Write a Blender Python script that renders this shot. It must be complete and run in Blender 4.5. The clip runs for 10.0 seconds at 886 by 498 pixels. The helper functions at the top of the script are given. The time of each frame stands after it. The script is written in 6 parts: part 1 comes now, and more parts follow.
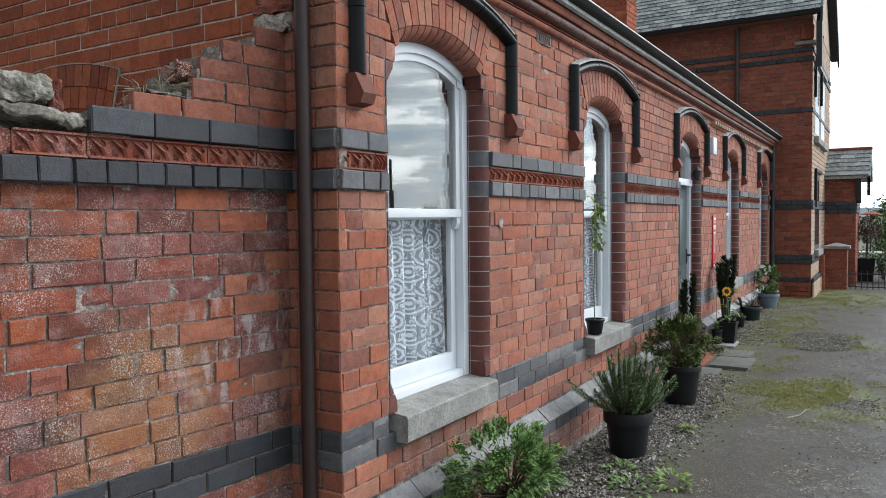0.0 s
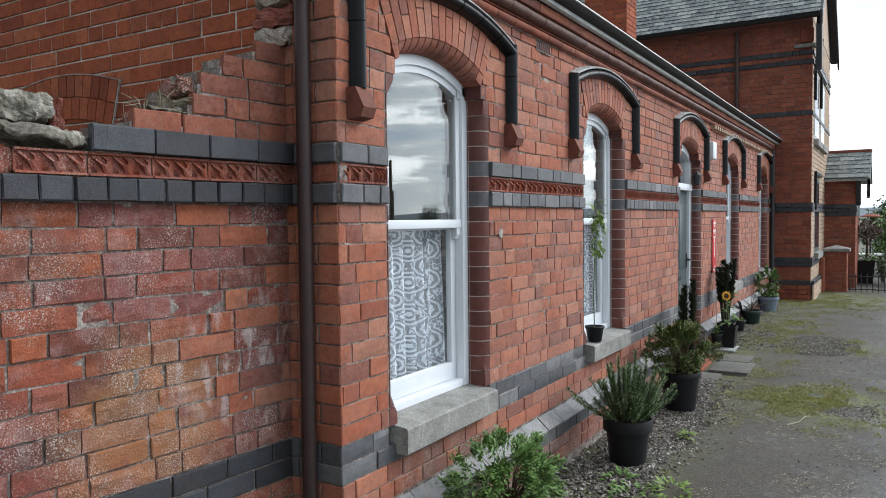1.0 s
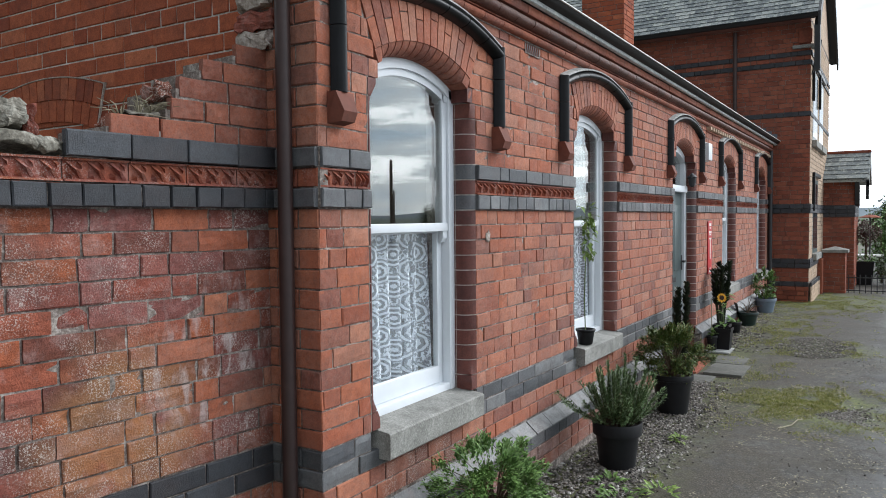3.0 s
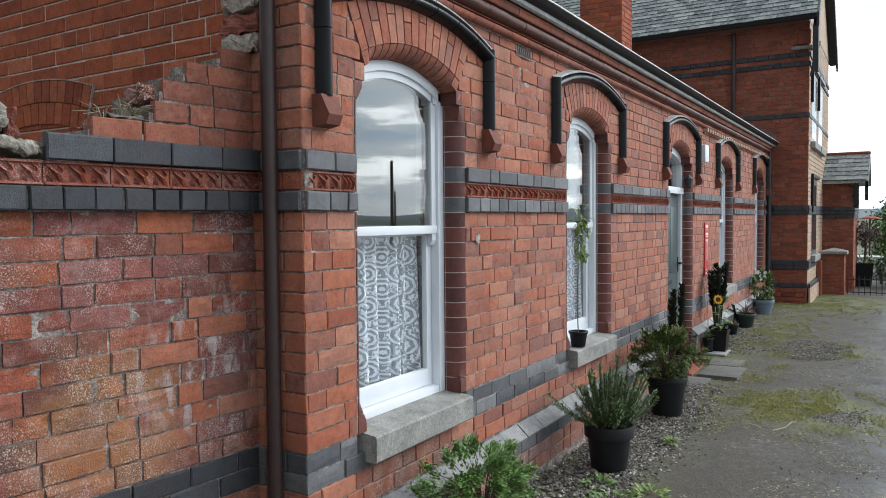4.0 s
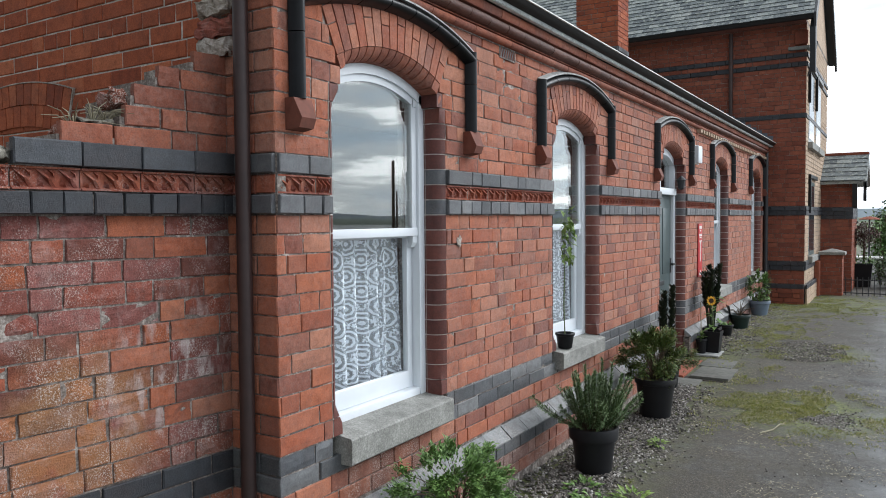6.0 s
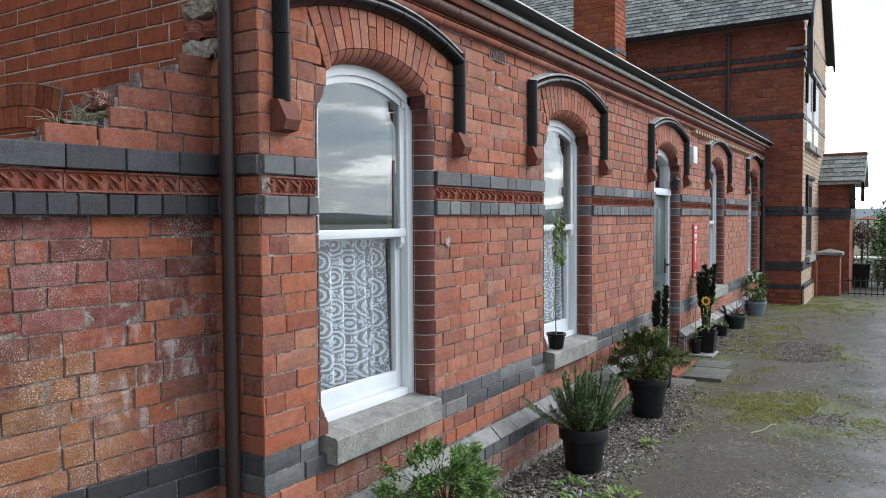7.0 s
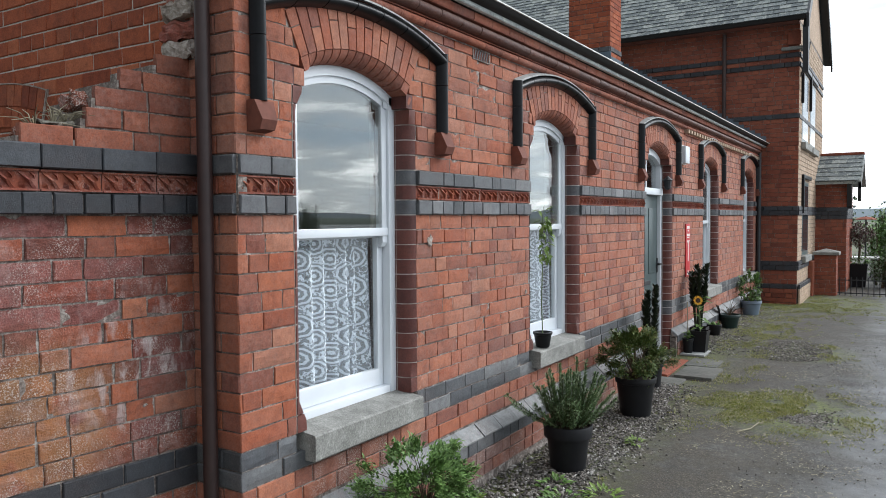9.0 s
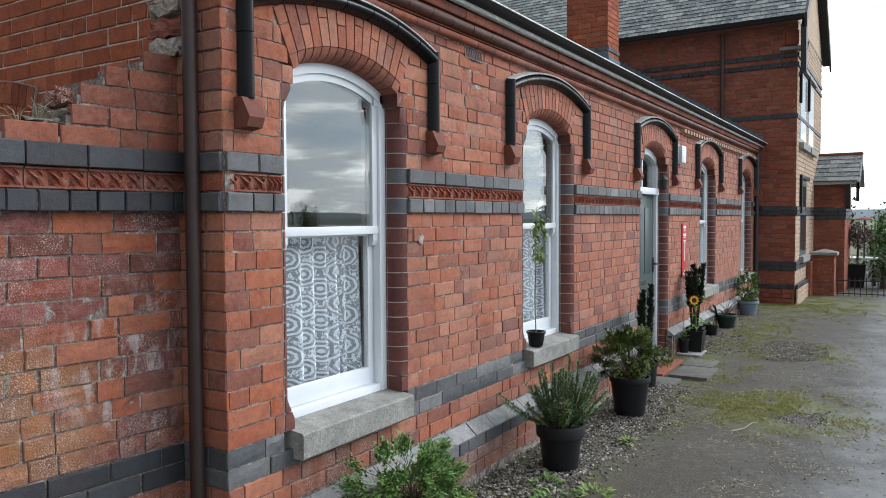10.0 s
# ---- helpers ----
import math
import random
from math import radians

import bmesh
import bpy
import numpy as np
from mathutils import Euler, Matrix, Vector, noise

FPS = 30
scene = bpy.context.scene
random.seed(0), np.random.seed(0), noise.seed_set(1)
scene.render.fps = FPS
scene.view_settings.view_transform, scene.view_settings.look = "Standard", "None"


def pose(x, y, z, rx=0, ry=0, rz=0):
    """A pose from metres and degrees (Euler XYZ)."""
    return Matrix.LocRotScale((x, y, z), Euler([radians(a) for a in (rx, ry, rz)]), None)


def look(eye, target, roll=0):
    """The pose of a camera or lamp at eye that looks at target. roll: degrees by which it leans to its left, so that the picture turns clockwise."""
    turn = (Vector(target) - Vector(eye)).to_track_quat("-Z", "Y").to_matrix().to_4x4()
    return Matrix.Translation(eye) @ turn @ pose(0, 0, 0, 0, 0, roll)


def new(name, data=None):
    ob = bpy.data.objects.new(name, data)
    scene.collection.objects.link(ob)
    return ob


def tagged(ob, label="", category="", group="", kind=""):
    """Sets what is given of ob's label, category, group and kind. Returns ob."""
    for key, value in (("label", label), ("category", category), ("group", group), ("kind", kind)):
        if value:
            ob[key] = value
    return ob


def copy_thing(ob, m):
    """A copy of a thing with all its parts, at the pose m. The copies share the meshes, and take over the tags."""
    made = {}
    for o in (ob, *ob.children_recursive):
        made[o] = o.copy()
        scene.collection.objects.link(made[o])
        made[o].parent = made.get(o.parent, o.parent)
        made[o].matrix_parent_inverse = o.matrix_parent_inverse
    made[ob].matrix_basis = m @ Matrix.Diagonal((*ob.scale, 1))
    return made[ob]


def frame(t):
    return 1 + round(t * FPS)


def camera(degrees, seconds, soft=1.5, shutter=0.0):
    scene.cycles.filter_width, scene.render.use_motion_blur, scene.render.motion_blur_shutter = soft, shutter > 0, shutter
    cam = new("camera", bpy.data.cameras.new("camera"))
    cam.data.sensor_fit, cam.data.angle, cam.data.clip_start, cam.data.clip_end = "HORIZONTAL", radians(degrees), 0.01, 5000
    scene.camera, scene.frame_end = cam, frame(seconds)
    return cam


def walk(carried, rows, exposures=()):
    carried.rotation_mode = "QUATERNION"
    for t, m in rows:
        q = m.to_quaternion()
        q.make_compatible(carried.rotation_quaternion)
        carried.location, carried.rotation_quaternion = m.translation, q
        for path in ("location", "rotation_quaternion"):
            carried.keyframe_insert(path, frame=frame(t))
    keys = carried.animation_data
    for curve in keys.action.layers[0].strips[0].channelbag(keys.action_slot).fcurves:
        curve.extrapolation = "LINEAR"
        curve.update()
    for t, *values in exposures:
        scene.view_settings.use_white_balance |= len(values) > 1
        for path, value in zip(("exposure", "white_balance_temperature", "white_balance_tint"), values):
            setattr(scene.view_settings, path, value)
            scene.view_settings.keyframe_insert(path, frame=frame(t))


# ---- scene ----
cam = camera(61.9, 10.0, 0.9)
PATH = [
    (0, (1.908, -2.333, 1.588), (0.87, -0.625, 1.509), -0.6),
    (0.5, (1.916, -2.342, 1.597), (0.878, -0.634, 1.518), -0.7),
    (1, (1.911, -2.336, 1.646), (0.873, -0.628, 1.566), -0.6),
    (1.5, (1.911, -2.334, 1.665), (0.873, -0.626, 1.585), -0.7),
    (2, (1.925, -2.32, 1.665), (0.887, -0.613, 1.583), -0.7),
    (2.5, (1.949, -2.301, 1.664), (0.909, -0.594, 1.582), -0.6),
    (4, (2.033, -2.241, 1.675), (0.987, -0.539, 1.596), -0.5),
    (4.5, (2.056, -2.223, 1.678), (1.008, -0.521, 1.598), -0.5),
    (5, (2.082, -2.203, 1.678), (1.032, -0.502, 1.599), -0.5),
    (5.5, (2.11, -2.19, 1.683), (1.058, -0.491, 1.604), -0.5),
    (7, (2.212, -2.155, 1.695), (1.155, -0.459, 1.614), -0.4),
    (7.5, (2.249, -2.145, 1.696), (1.191, -0.45, 1.615), -0.4),
    (8, (2.282, -2.141, 1.694), (1.222, -0.447, 1.615), -0.4),
    (8.5, (2.307, -2.133, 1.692), (1.246, -0.44, 1.612), -0.4),
    (9, (2.328, -2.122, 1.69), (1.265, -0.429, 1.609), -0.4),
    (9.5, (2.347, -2.101, 1.682), (1.284, -0.408, 1.602), -0.4),
    (10, (2.37, -2.087, 1.681), (1.306, -0.395, 1.6), -0.3),
]
walk(cam, [(t, look(eye, target, roll)) for t, eye, target, roll in PATH], [(0.0, -0.28, 6150, 9), (10.0, -0.28, 6150, 9)])

# ---- world, sun, exposure ----
world = bpy.data.worlds.new("overcast_sky")
scene.world = world
world.use_nodes = True
wn, wl = world.node_tree.nodes, world.node_tree.links
wn.clear()
sky = wn.new("ShaderNodeTexSky")
sky.sky_type = "NISHITA"
sky.sun_disc = False
sky.sun_elevation = radians(33)
sky.sun_rotation = radians(40)
wtc = wn.new("ShaderNodeTexCoord")
wmap = wn.new("ShaderNodeMapping")
wmap.inputs["Scale"].default_value = (1.9, 1.9, 9.0)
wmap.inputs["Location"].default_value = (0.3, 1.1, 0.2)
cloud = wn.new("ShaderNodeTexNoise")
cloud.inputs["Scale"].default_value = 3.0
cloud.inputs["Detail"].default_value = 7.0
cloud.inputs["Roughness"].default_value = 0.55
cramp = wn.new("ShaderNodeValToRGB")
cramp.color_ramp.elements[0].position, cramp.color_ramp.elements[0].color = 0.36, (0.56, 0.67, 0.78, 1)
cramp.color_ramp.elements[1].position, cramp.color_ramp.elements[1].color = 0.60, (1.9, 1.9, 1.88, 1)
ce = cramp.color_ramp.elements.new(0.52)
ce.color = (0.84, 0.88, 0.91, 1)
# the overcast is brighter round the hidden sun and duller behind
sunside = wn.new("ShaderNodeVectorMath")
sunside.operation = "DOT_PRODUCT"
sunside.inputs[1].default_value = Vector((0.40, 0.80, 0.45)).normalized()
sunramp = wn.new("ShaderNodeMapRange")
sunramp.interpolation_type = "SMOOTHSTEP"
for key, value in (("From Min", -1.0), ("From Max", 1.0), ("To Min", 0.20), ("To Max", 1.6)):
    sunramp.inputs[key].default_value = value
skygain = wn.new("ShaderNodeMixRGB")
skygain.blend_type = "MULTIPLY"
skygain.inputs[0].default_value = 1.0
skymix = wn.new("ShaderNodeMixRGB")
skymix.inputs[0].default_value = 0.90
skyscale = wn.new("ShaderNodeMixRGB")
skyscale.blend_type = "MULTIPLY"
skyscale.inputs[0].default_value = 1.0
skyscale.inputs[2].default_value = (0.05, 0.05, 0.05, 1)
bg = wn.new("ShaderNodeBackground")
bg.inputs["Strength"].default_value = 1.45
wout = wn.new("ShaderNodeOutputWorld")
wl.new(wtc.outputs["Generated"], wmap.inputs["Vector"])
wl.new(wmap.outputs[0], cloud.inputs["Vector"])
wl.new(cloud.outputs["Fac"], cramp.inputs[0])
wl.new(sky.outputs[0], skyscale.inputs[1])
wl.new(skyscale.outputs[0], skymix.inputs[1])
wl.new(cramp.outputs[0], skymix.inputs[2])
wl.new(wtc.outputs["Generated"], sunside.inputs[0])
wl.new(sunside.outputs["Value"], sunramp.inputs["Value"])
wl.new(skymix.outputs[0], skygain.inputs[1])
wl.new(sunramp.outputs[0], skygain.inputs[2])
wl.new(skygain.outputs[0], bg.inputs["Color"])
wl.new(bg.outputs[0], wout.inputs[0])

sun_data = bpy.data.lights.new("sun", "SUN")
sun_data.energy, sun_data.angle, sun_data.color = 2.8, radians(30), (1.0, 0.985, 0.96)
sun = new("sun", sun_data)
sun.matrix_world = look((26, 34, 27), (0, 4, 1))
scene.view_settings.exposure = 0.0

# ---- materials ----
MATS = {}


class Nodes:
    """A material and short ways to add nodes to it."""

    def __init__(self, name, rough=0.8, metal=0.0, spec=0.5):
        self.m = bpy.data.materials.new(name)
        self.m.use_nodes = True
        self.t = self.m.node_tree
        self.b = self.t.nodes["Principled BSDF"]
        self.b.inputs["Roughness"].default_value = rough
        self.b.inputs["Metallic"].default_value = metal
        self.b.inputs["Specular IOR Level"].default_value = spec
        self.pos = self.t.nodes.new("ShaderNodeNewGeometry")
        MATS[name] = self.m

    def link(self, a, b):
        self.t.links.new(a, b)

    def noise(self, scale, detail=4.0, rough=0.55, stretch=None, vec=None):
        n = self.t.nodes.new("ShaderNodeTexNoise")
        n.inputs["Scale"].default_value, n.inputs["Detail"].default_value = scale, detail
        n.inputs["Roughness"].default_value = rough
        src = vec or self.pos.outputs["Position"]
        if stretch:
            mp = self.t.nodes.new("ShaderNodeMapping")
            mp.inputs["Scale"].default_value = stretch
            self.link(src, mp.inputs["Vector"])
            src = mp.outputs[0]
        self.link(src, n.inputs["Vector"])
        return n.outputs["Fac"]

    def ramp(self, fac, *stops):
        r = self.t.nodes.new("ShaderNodeValToRGB")
        el = r.color_ramp.elements
        while len(el) < len(stops):
            el.new(0.5)
        for e, (p, c) in zip(el, stops):
            e.position, e.color = p, (*c, 1) if len(c) == 3 else c
        self.link(fac, r.inputs[0])
        return r.outputs[0]

    def mask(self, fac, lo, hi):
        n = self.t.nodes.new("ShaderNodeMapRange")
        n.inputs["From Min"].default_value, n.inputs["From Max"].default_value = lo, hi
        self.link(fac, n.inputs["Value"])
        return n.outputs[0]

    def math(self, op, a, b=0.0):
        n = self.t.nodes.new("ShaderNodeMath")
        n.operation = op
        for i, v in enumerate((a, b)):
            if isinstance(v, (int, float)):
                n.inputs[i].default_value = v
            else:
                self.link(v, n.inputs[i])
        return n.outputs[0]

    def mix(self, fac, a, b, mode="MIX"):
        n = self.t.nodes.new("ShaderNodeMixRGB")
        n.blend_type = mode
        for i, v in enumerate((fac, a, b)):
            if isinstance(v, (int, float)):
                n.inputs[i].default_value = v
            elif isinstance(v, tuple):
                n.inputs[i].default_value = (*v, 1)
            else:
                self.link(v, n.inputs[i])
        return n.outputs[0]

    def rand(self):
        o = self.t.nodes.new("ShaderNodeObjectInfo")
        return self.math("FRACT", self.math("ADD", o.outputs["Random"], self.pos.outputs["Random Per Island"]))

    def blob(self, centre, radius):
        """1 at the centre, 0 at the radius, of a place in the world."""
        d = self.t.nodes.new("ShaderNodeVectorMath")
        d.operation = "DISTANCE"
        d.inputs[1].default_value = centre
        self.link(self.pos.outputs["Position"], d.inputs[0])
        return self.mask(d.outputs["Value"], radius, 0.0)

    def bump(self, height, strength=0.4, dist=0.01):
        n = self.t.nodes.new("ShaderNodeBump")
        n.inputs["Strength"].default_value, n.inputs["Distance"].default_value = strength, dist
        self.link(height, n.inputs["Height"])
        self.link(n.outputs[0], self.b.inputs["Normal"])

    def color(self, c):
        if isinstance(c, tuple):
            self.b.inputs["Base Color"].default_value = (*c, 1)
        else:
            self.link(c, self.b.inputs["Base Color"])
        return self


def simple(name, col, rough=0.6, metal=0.0, grain=30.0, amount=0.25, spec=0.5, bump=0.15):
    n = Nodes(name, rough, metal, spec)
    dark = tuple(c * (1 - amount) for c in col)
    light = tuple(min(1, c * (1 + amount)) for c in col)
    f = n.mix(0.5, n.noise(grain, 5), n.noise(grain * 0.12, 3))
    n.color(n.ramp(f, (0.3, dark), (0.7, light)))
    n.bump(n.noise(grain * 4, 3), bump, 0.004)
    return n.m


def brick_material(name, cols, salt=0.0, dirt=0.35, rough=0.88, buff=False, film=0.0, spec=0.35, dust=0.0):
    n = Nodes(name, rough, 0, spec)
    n.b.inputs["Sheen Weight"].default_value = dust
    n.b.inputs["Sheen Roughness"].default_value = 0.45
    r = n.rand()
    base = n.ramp(r, *[(i / (len(cols) - 1), c) for i, c in enumerate(cols)])
    grain = n.noise(150, 4, 0.7)
    base = n.mix(0.8, base, n.ramp(grain, (0.25, (0.55, 0.52, 0.52)), (0.75, (1.36, 1.34, 1.3))), "MULTIPLY")
    base = n.mix(0.85, base, n.ramp(n.noise(23, 5, 0.7), (0.28, (0.62, 0.58, 0.58)), (0.5, (1.0, 1.0, 1.0)), (0.74, (1.28, 1.3, 1.3))), "MULTIPLY")
    if film:
        pale = n.math("MULTIPLY", n.mask(n.noise(1.7, 5, 0.7), 0.36, 0.66), n.mask(n.noise(48, 4, 0.7), 0.34, 0.62))
        base = n.mix(n.math("MULTIPLY", pale, film), base, (0.46, 0.33, 0.285))
    stain = n.noise(3.2, 6, 0.65)
    base = n.mix(n.math("MULTIPLY", n.mask(stain, 0.50, 0.74), dirt), base, (0.075, 0.045, 0.04))
    base = n.mix(n.math("MULTIPLY", n.mask(n.noise(70, 3, 0.8), 0.66, 0.74), 0.7), base, (0.03, 0.02, 0.018))
    if buff:
        spot = n.math("MULTIPLY", n.blob((-0.29, -0.66, 0.93), 0.42), n.mask(n.noise(5, 3), 0.3, 0.5))
        base = n.mix(n.math("MULTIPLY", n.math("MINIMUM", n.math("MULTIPLY", spot, 2.0), 1.0), 0.55), base, (0.36, 0.18, 0.07))
        grime = n.math("MULTIPLY", n.mask(n.noise(2.6, 5, 0.7), 0.5, 0.66), 0.45)
        base = n.mix(grime, base, (0.10, 0.07, 0.065))
        streak = n.math("MULTIPLY", n.blob((-0.30, -0.26, 1.10), 0.42), n.mask(n.noise(9, 4, 0.6, (1, 2.2, 0.8)), 0.50, 0.64))
        base = n.mix(n.math("MULTIPLY", streak, 1.1), base, (0.50, 0.42, 0.40))
    if salt:
        patch = n.mask(n.noise(3.4, 6, 0.7), 0.45, 0.60)
        speck = n.mask(n.noise(165, 2, 0.8), 0.53, 0.60)
        base = n.mix(n.math("MULTIPLY", n.math("MULTIPLY", patch, speck), salt), base, (0.66, 0.61, 0.56))
        wash = n.math("MULTIPLY", n.mask(n.noise(7.5, 6, 0.75), 0.52, 0.70), salt * 0.7)
        base = n.mix(wash, base, (0.42, 0.30, 0.28))
    n.color(base)
    if buff:
        n.bump(n.mix(0.65, n.noise(120, 4, 0.8), n.noise(19, 6, 0.75)), 1.0, 0.016)
    else:
        n.bump(n.mix(0.5, n.noise(260, 3, 0.7), n.noise(42, 5, 0.75)), 0.8, 0.007)
    return n.m


BRICK = brick_material("orange_red_brick", [(0.25, 0.066, 0.032), (0.36, 0.110, 0.050), (0.31, 0.083, 0.038), (0.40, 0.140, 0.072), (0.19, 0.056, 0.036), (0.39, 0.165, 0.100), (0.33, 0.090, 0.040)], dirt=0.42, film=0.26, dust=0.14)
BRICK_SPALLED = brick_material("spalled_brick", [(0.23, 0.064, 0.048), (0.32, 0.092, 0.050), (0.12, 0.046, 0.041), (0.35, 0.10, 0.042), (0.27, 0.098, 0.083), (0.17, 0.058, 0.05)], salt=0.62, dirt=0.55, buff=True)
BRICK_PLINTH = brick_material("weathered_plinth_brick", [(0.21, 0.085, 0.062), (0.27, 0.10, 0.06), (0.18, 0.10, 0.085), (0.29, 0.17, 0.14)], salt=0.5, dirt=0.6)
BRICK_GABLE = brick_material("gable_brick", [(0.22, 0.050, 0.024), (0.37, 0.098, 0.042), (0.29, 0.070, 0.030), (0.42, 0.128, 0.060)], dirt=0.45)
# buff for the dentils; on the house it paints light onto the +x side
BRICK_BUFF_AND_LIT = brick_material("buff_and_lit_side_brick", [(0.42, 0.31, 0.22), (0.50, 0.38, 0.28), (0.45, 0.34, 0.24)], dirt=0.25)
BRICK_FAR = brick_material("house_brick", [(0.19, 0.056, 0.034), (0.29, 0.088, 0.050), (0.23, 0.068, 0.040), (0.32, 0.105, 0.06)], dirt=0.5)
BRICK_PLUM = brick_material("plum_bullnose_brick", [(0.085, 0.024, 0.019), (0.14, 0.040, 0.028), (0.105, 0.030, 0.023), (0.17, 0.052, 0.034)], rough=0.5, dirt=0.35, spec=0.4)
BRICK_BLUE = brick_material("blue_brick", [(0.040, 0.045, 0.052), (0.10, 0.107, 0.115), (0.052, 0.056, 0.063), (0.19, 0.195, 0.20), (0.07, 0.075, 0.085), (0.13, 0.137, 0.145)], rough=0.5, dirt=0.3, salt=0.09, spec=0.5)
BLUE_WEATHERED = brick_material("weathered_blue_brick", [(0.19, 0.20, 0.205), (0.27, 0.28, 0.285), (0.22, 0.23, 0.235)], rough=0.7, dirt=0.35, salt=0.35)
BRICK_BLUE_DARK = brick_material("dark_blue_brick", [(0.022, 0.025, 0.030), (0.040, 0.044, 0.052), (0.028, 0.030, 0.036), (0.052, 0.058, 0.068)], rough=0.5, dirt=0.3, salt=0.04, spec=0.4)
TERRACOTTA = brick_material("terracotta_tile", [(0.20, 0.052, 0.034), (0.30, 0.088, 0.044), (0.24, 0.068, 0.05)], dirt=0.45, salt=0.4)


def mortar_material(name, dark, mid, pale):
    n = Nodes(name, 0.95)
    f = n.mix(0.45, n.noise(11, 5, 0.7), n.noise(70, 3, 0.7))
    n.color(n.ramp(f, (0.36, dark), (0.50, mid), (0.62, pale)))
    n.bump(n.noise(180, 3), 0.6, 0.005)
    return n.m


MORTAR = mortar_material("mortar", (0.05, 0.040, 0.035), (0.17, 0.14, 0.122), (0.46, 0.41, 0.37))
MORTAR_OLD = mortar_material("crumbling_mortar", (0.07, 0.055, 0.047), (0.19, 0.155, 0.135), (0.44, 0.40, 0.36))
POINTING = mortar_material("white_pointing", (0.28, 0.25, 0.22), (0.50, 0.46, 0.42), (0.66, 0.63, 0.59))
MORTAR_PALE = mortar_material("pale_mortar", (0.14, 0.11, 0.095), (0.32, 0.27, 0.23), (0.48, 0.43, 0.39))
HOODBLACK = simple("black_painted_hood", (0.006, 0.0065, 0.008), 0.36, grain=25, amount=0.6, spec=0.28)
# mottled pale grey for the hoods' upper edge and the pot tray
PALE_GREY = simple("pale_grey_surface", (0.33, 0.33, 0.32), 0.9, grain=30, amount=0.5, bump=0.5)
SANDSTONE = simple("terracotta_corbel", (0.135, 0.040, 0.023), 0.8, grain=22, amount=0.4)
UPVC = simple("white_frame_paint", (0.67, 0.70, 0.73), 0.35, grain=8, amount=0.05, bump=0.03)
IRON = simple("brown_painted_iron", (0.034, 0.017, 0.015), 0.5, grain=20, amount=0.35)
BLACK_IRON = simple("black_iron", (0.02, 0.02, 0.022), 0.5, grain=20, amount=0.3)
GUTTER_DARK = simple("dark_gutter", (0.012, 0.0105, 0.010), 0.5, grain=12, amount=0.4, spec=0.25)
WHITE_EDGE = simple("white_gutter_lip", (0.66, 0.65, 0.62), 0.55, grain=25, amount=0.5)
CORNICE = brick_material("moulded_brick", [(0.22, 0.066, 0.038), (0.30, 0.095, 0.052), (0.19, 0.058, 0.036)], dirt=0.5, film=0.3)
ROLL = brick_material("dark_moulded_brick", [(0.060, 0.022, 0.015), (0.12, 0.040, 0.025), (0.085, 0.029, 0.019)], rough=0.5, dirt=0.5, film=0.15)
PIPE_BROWN = simple("dull_brown_pipe_paint", (0.05, 0.028, 0.024), 0.6, grain=20, amount=0.4)
DARK_ROOM = simple("dim_plaster", (0.25, 0.24, 0.22), 0.95, grain=4, amount=0.1)
LEAD = simple("lead_flashing", (0.10, 0.13, 0.16), 0.55, grain=18, amount=0.35)
DARK_PANE = simple("dim_window_pane", (0.035, 0.04, 0.045), 0.12, grain=3, amount=0.2, spec=0.25, bump=0.02)
DOORPAINT = simple("green_grey_door_paint", (0.060, 0.085, 0.085), 0.35, grain=6, amount=0.15, bump=0.05)
POT_BLACK = simple("black_plastic", (0.008, 0.008, 0.0095), 0.5, grain=14, amount=0.4, bump=0.08, spec=0.3)
SOIL = simple("potting_soil", (0.035, 0.026, 0.02), 0.95, grain=60, amount=0.5, bump=0.8)


def granite():
    n = Nodes("granite_sill", 0.85)
    f = n.mix(0.35, n.noise(95, 4, 0.85), n.noise(9, 5))
    n.color(n.ramp(f, (0.34, (0.10, 0.098, 0.09)), (0.52, (0.25, 0.245, 0.225)), (0.66, (0.42, 0.41, 0.38))))
    n.bump(n.noise(160, 3, 0.7), 0.5, 0.005)
    return n.m


def slate():
    n = Nodes("roof_slate", 0.62)
    r = n.rand()
    base = n.ramp(r, (0.0, (0.060, 0.070, 0.076)), (0.5, (0.125, 0.140, 0.142)), (0.8, (0.19, 0.205, 0.20)), (1.0, (0.30, 0.31, 0.29)))
    base = n.mix(n.mask(n.noise(13, 5, 0.75), 0.52, 0.64), base, (0.34, 0.36, 0.31))
    n.color(n.mix(n.mask(n.noise(19, 5, 0.7), 0.56, 0.66), base, (0.05, 0.058, 0.05)))
    n.bump(n.noise(60, 4), 0.4, 0.006)
    return n.m


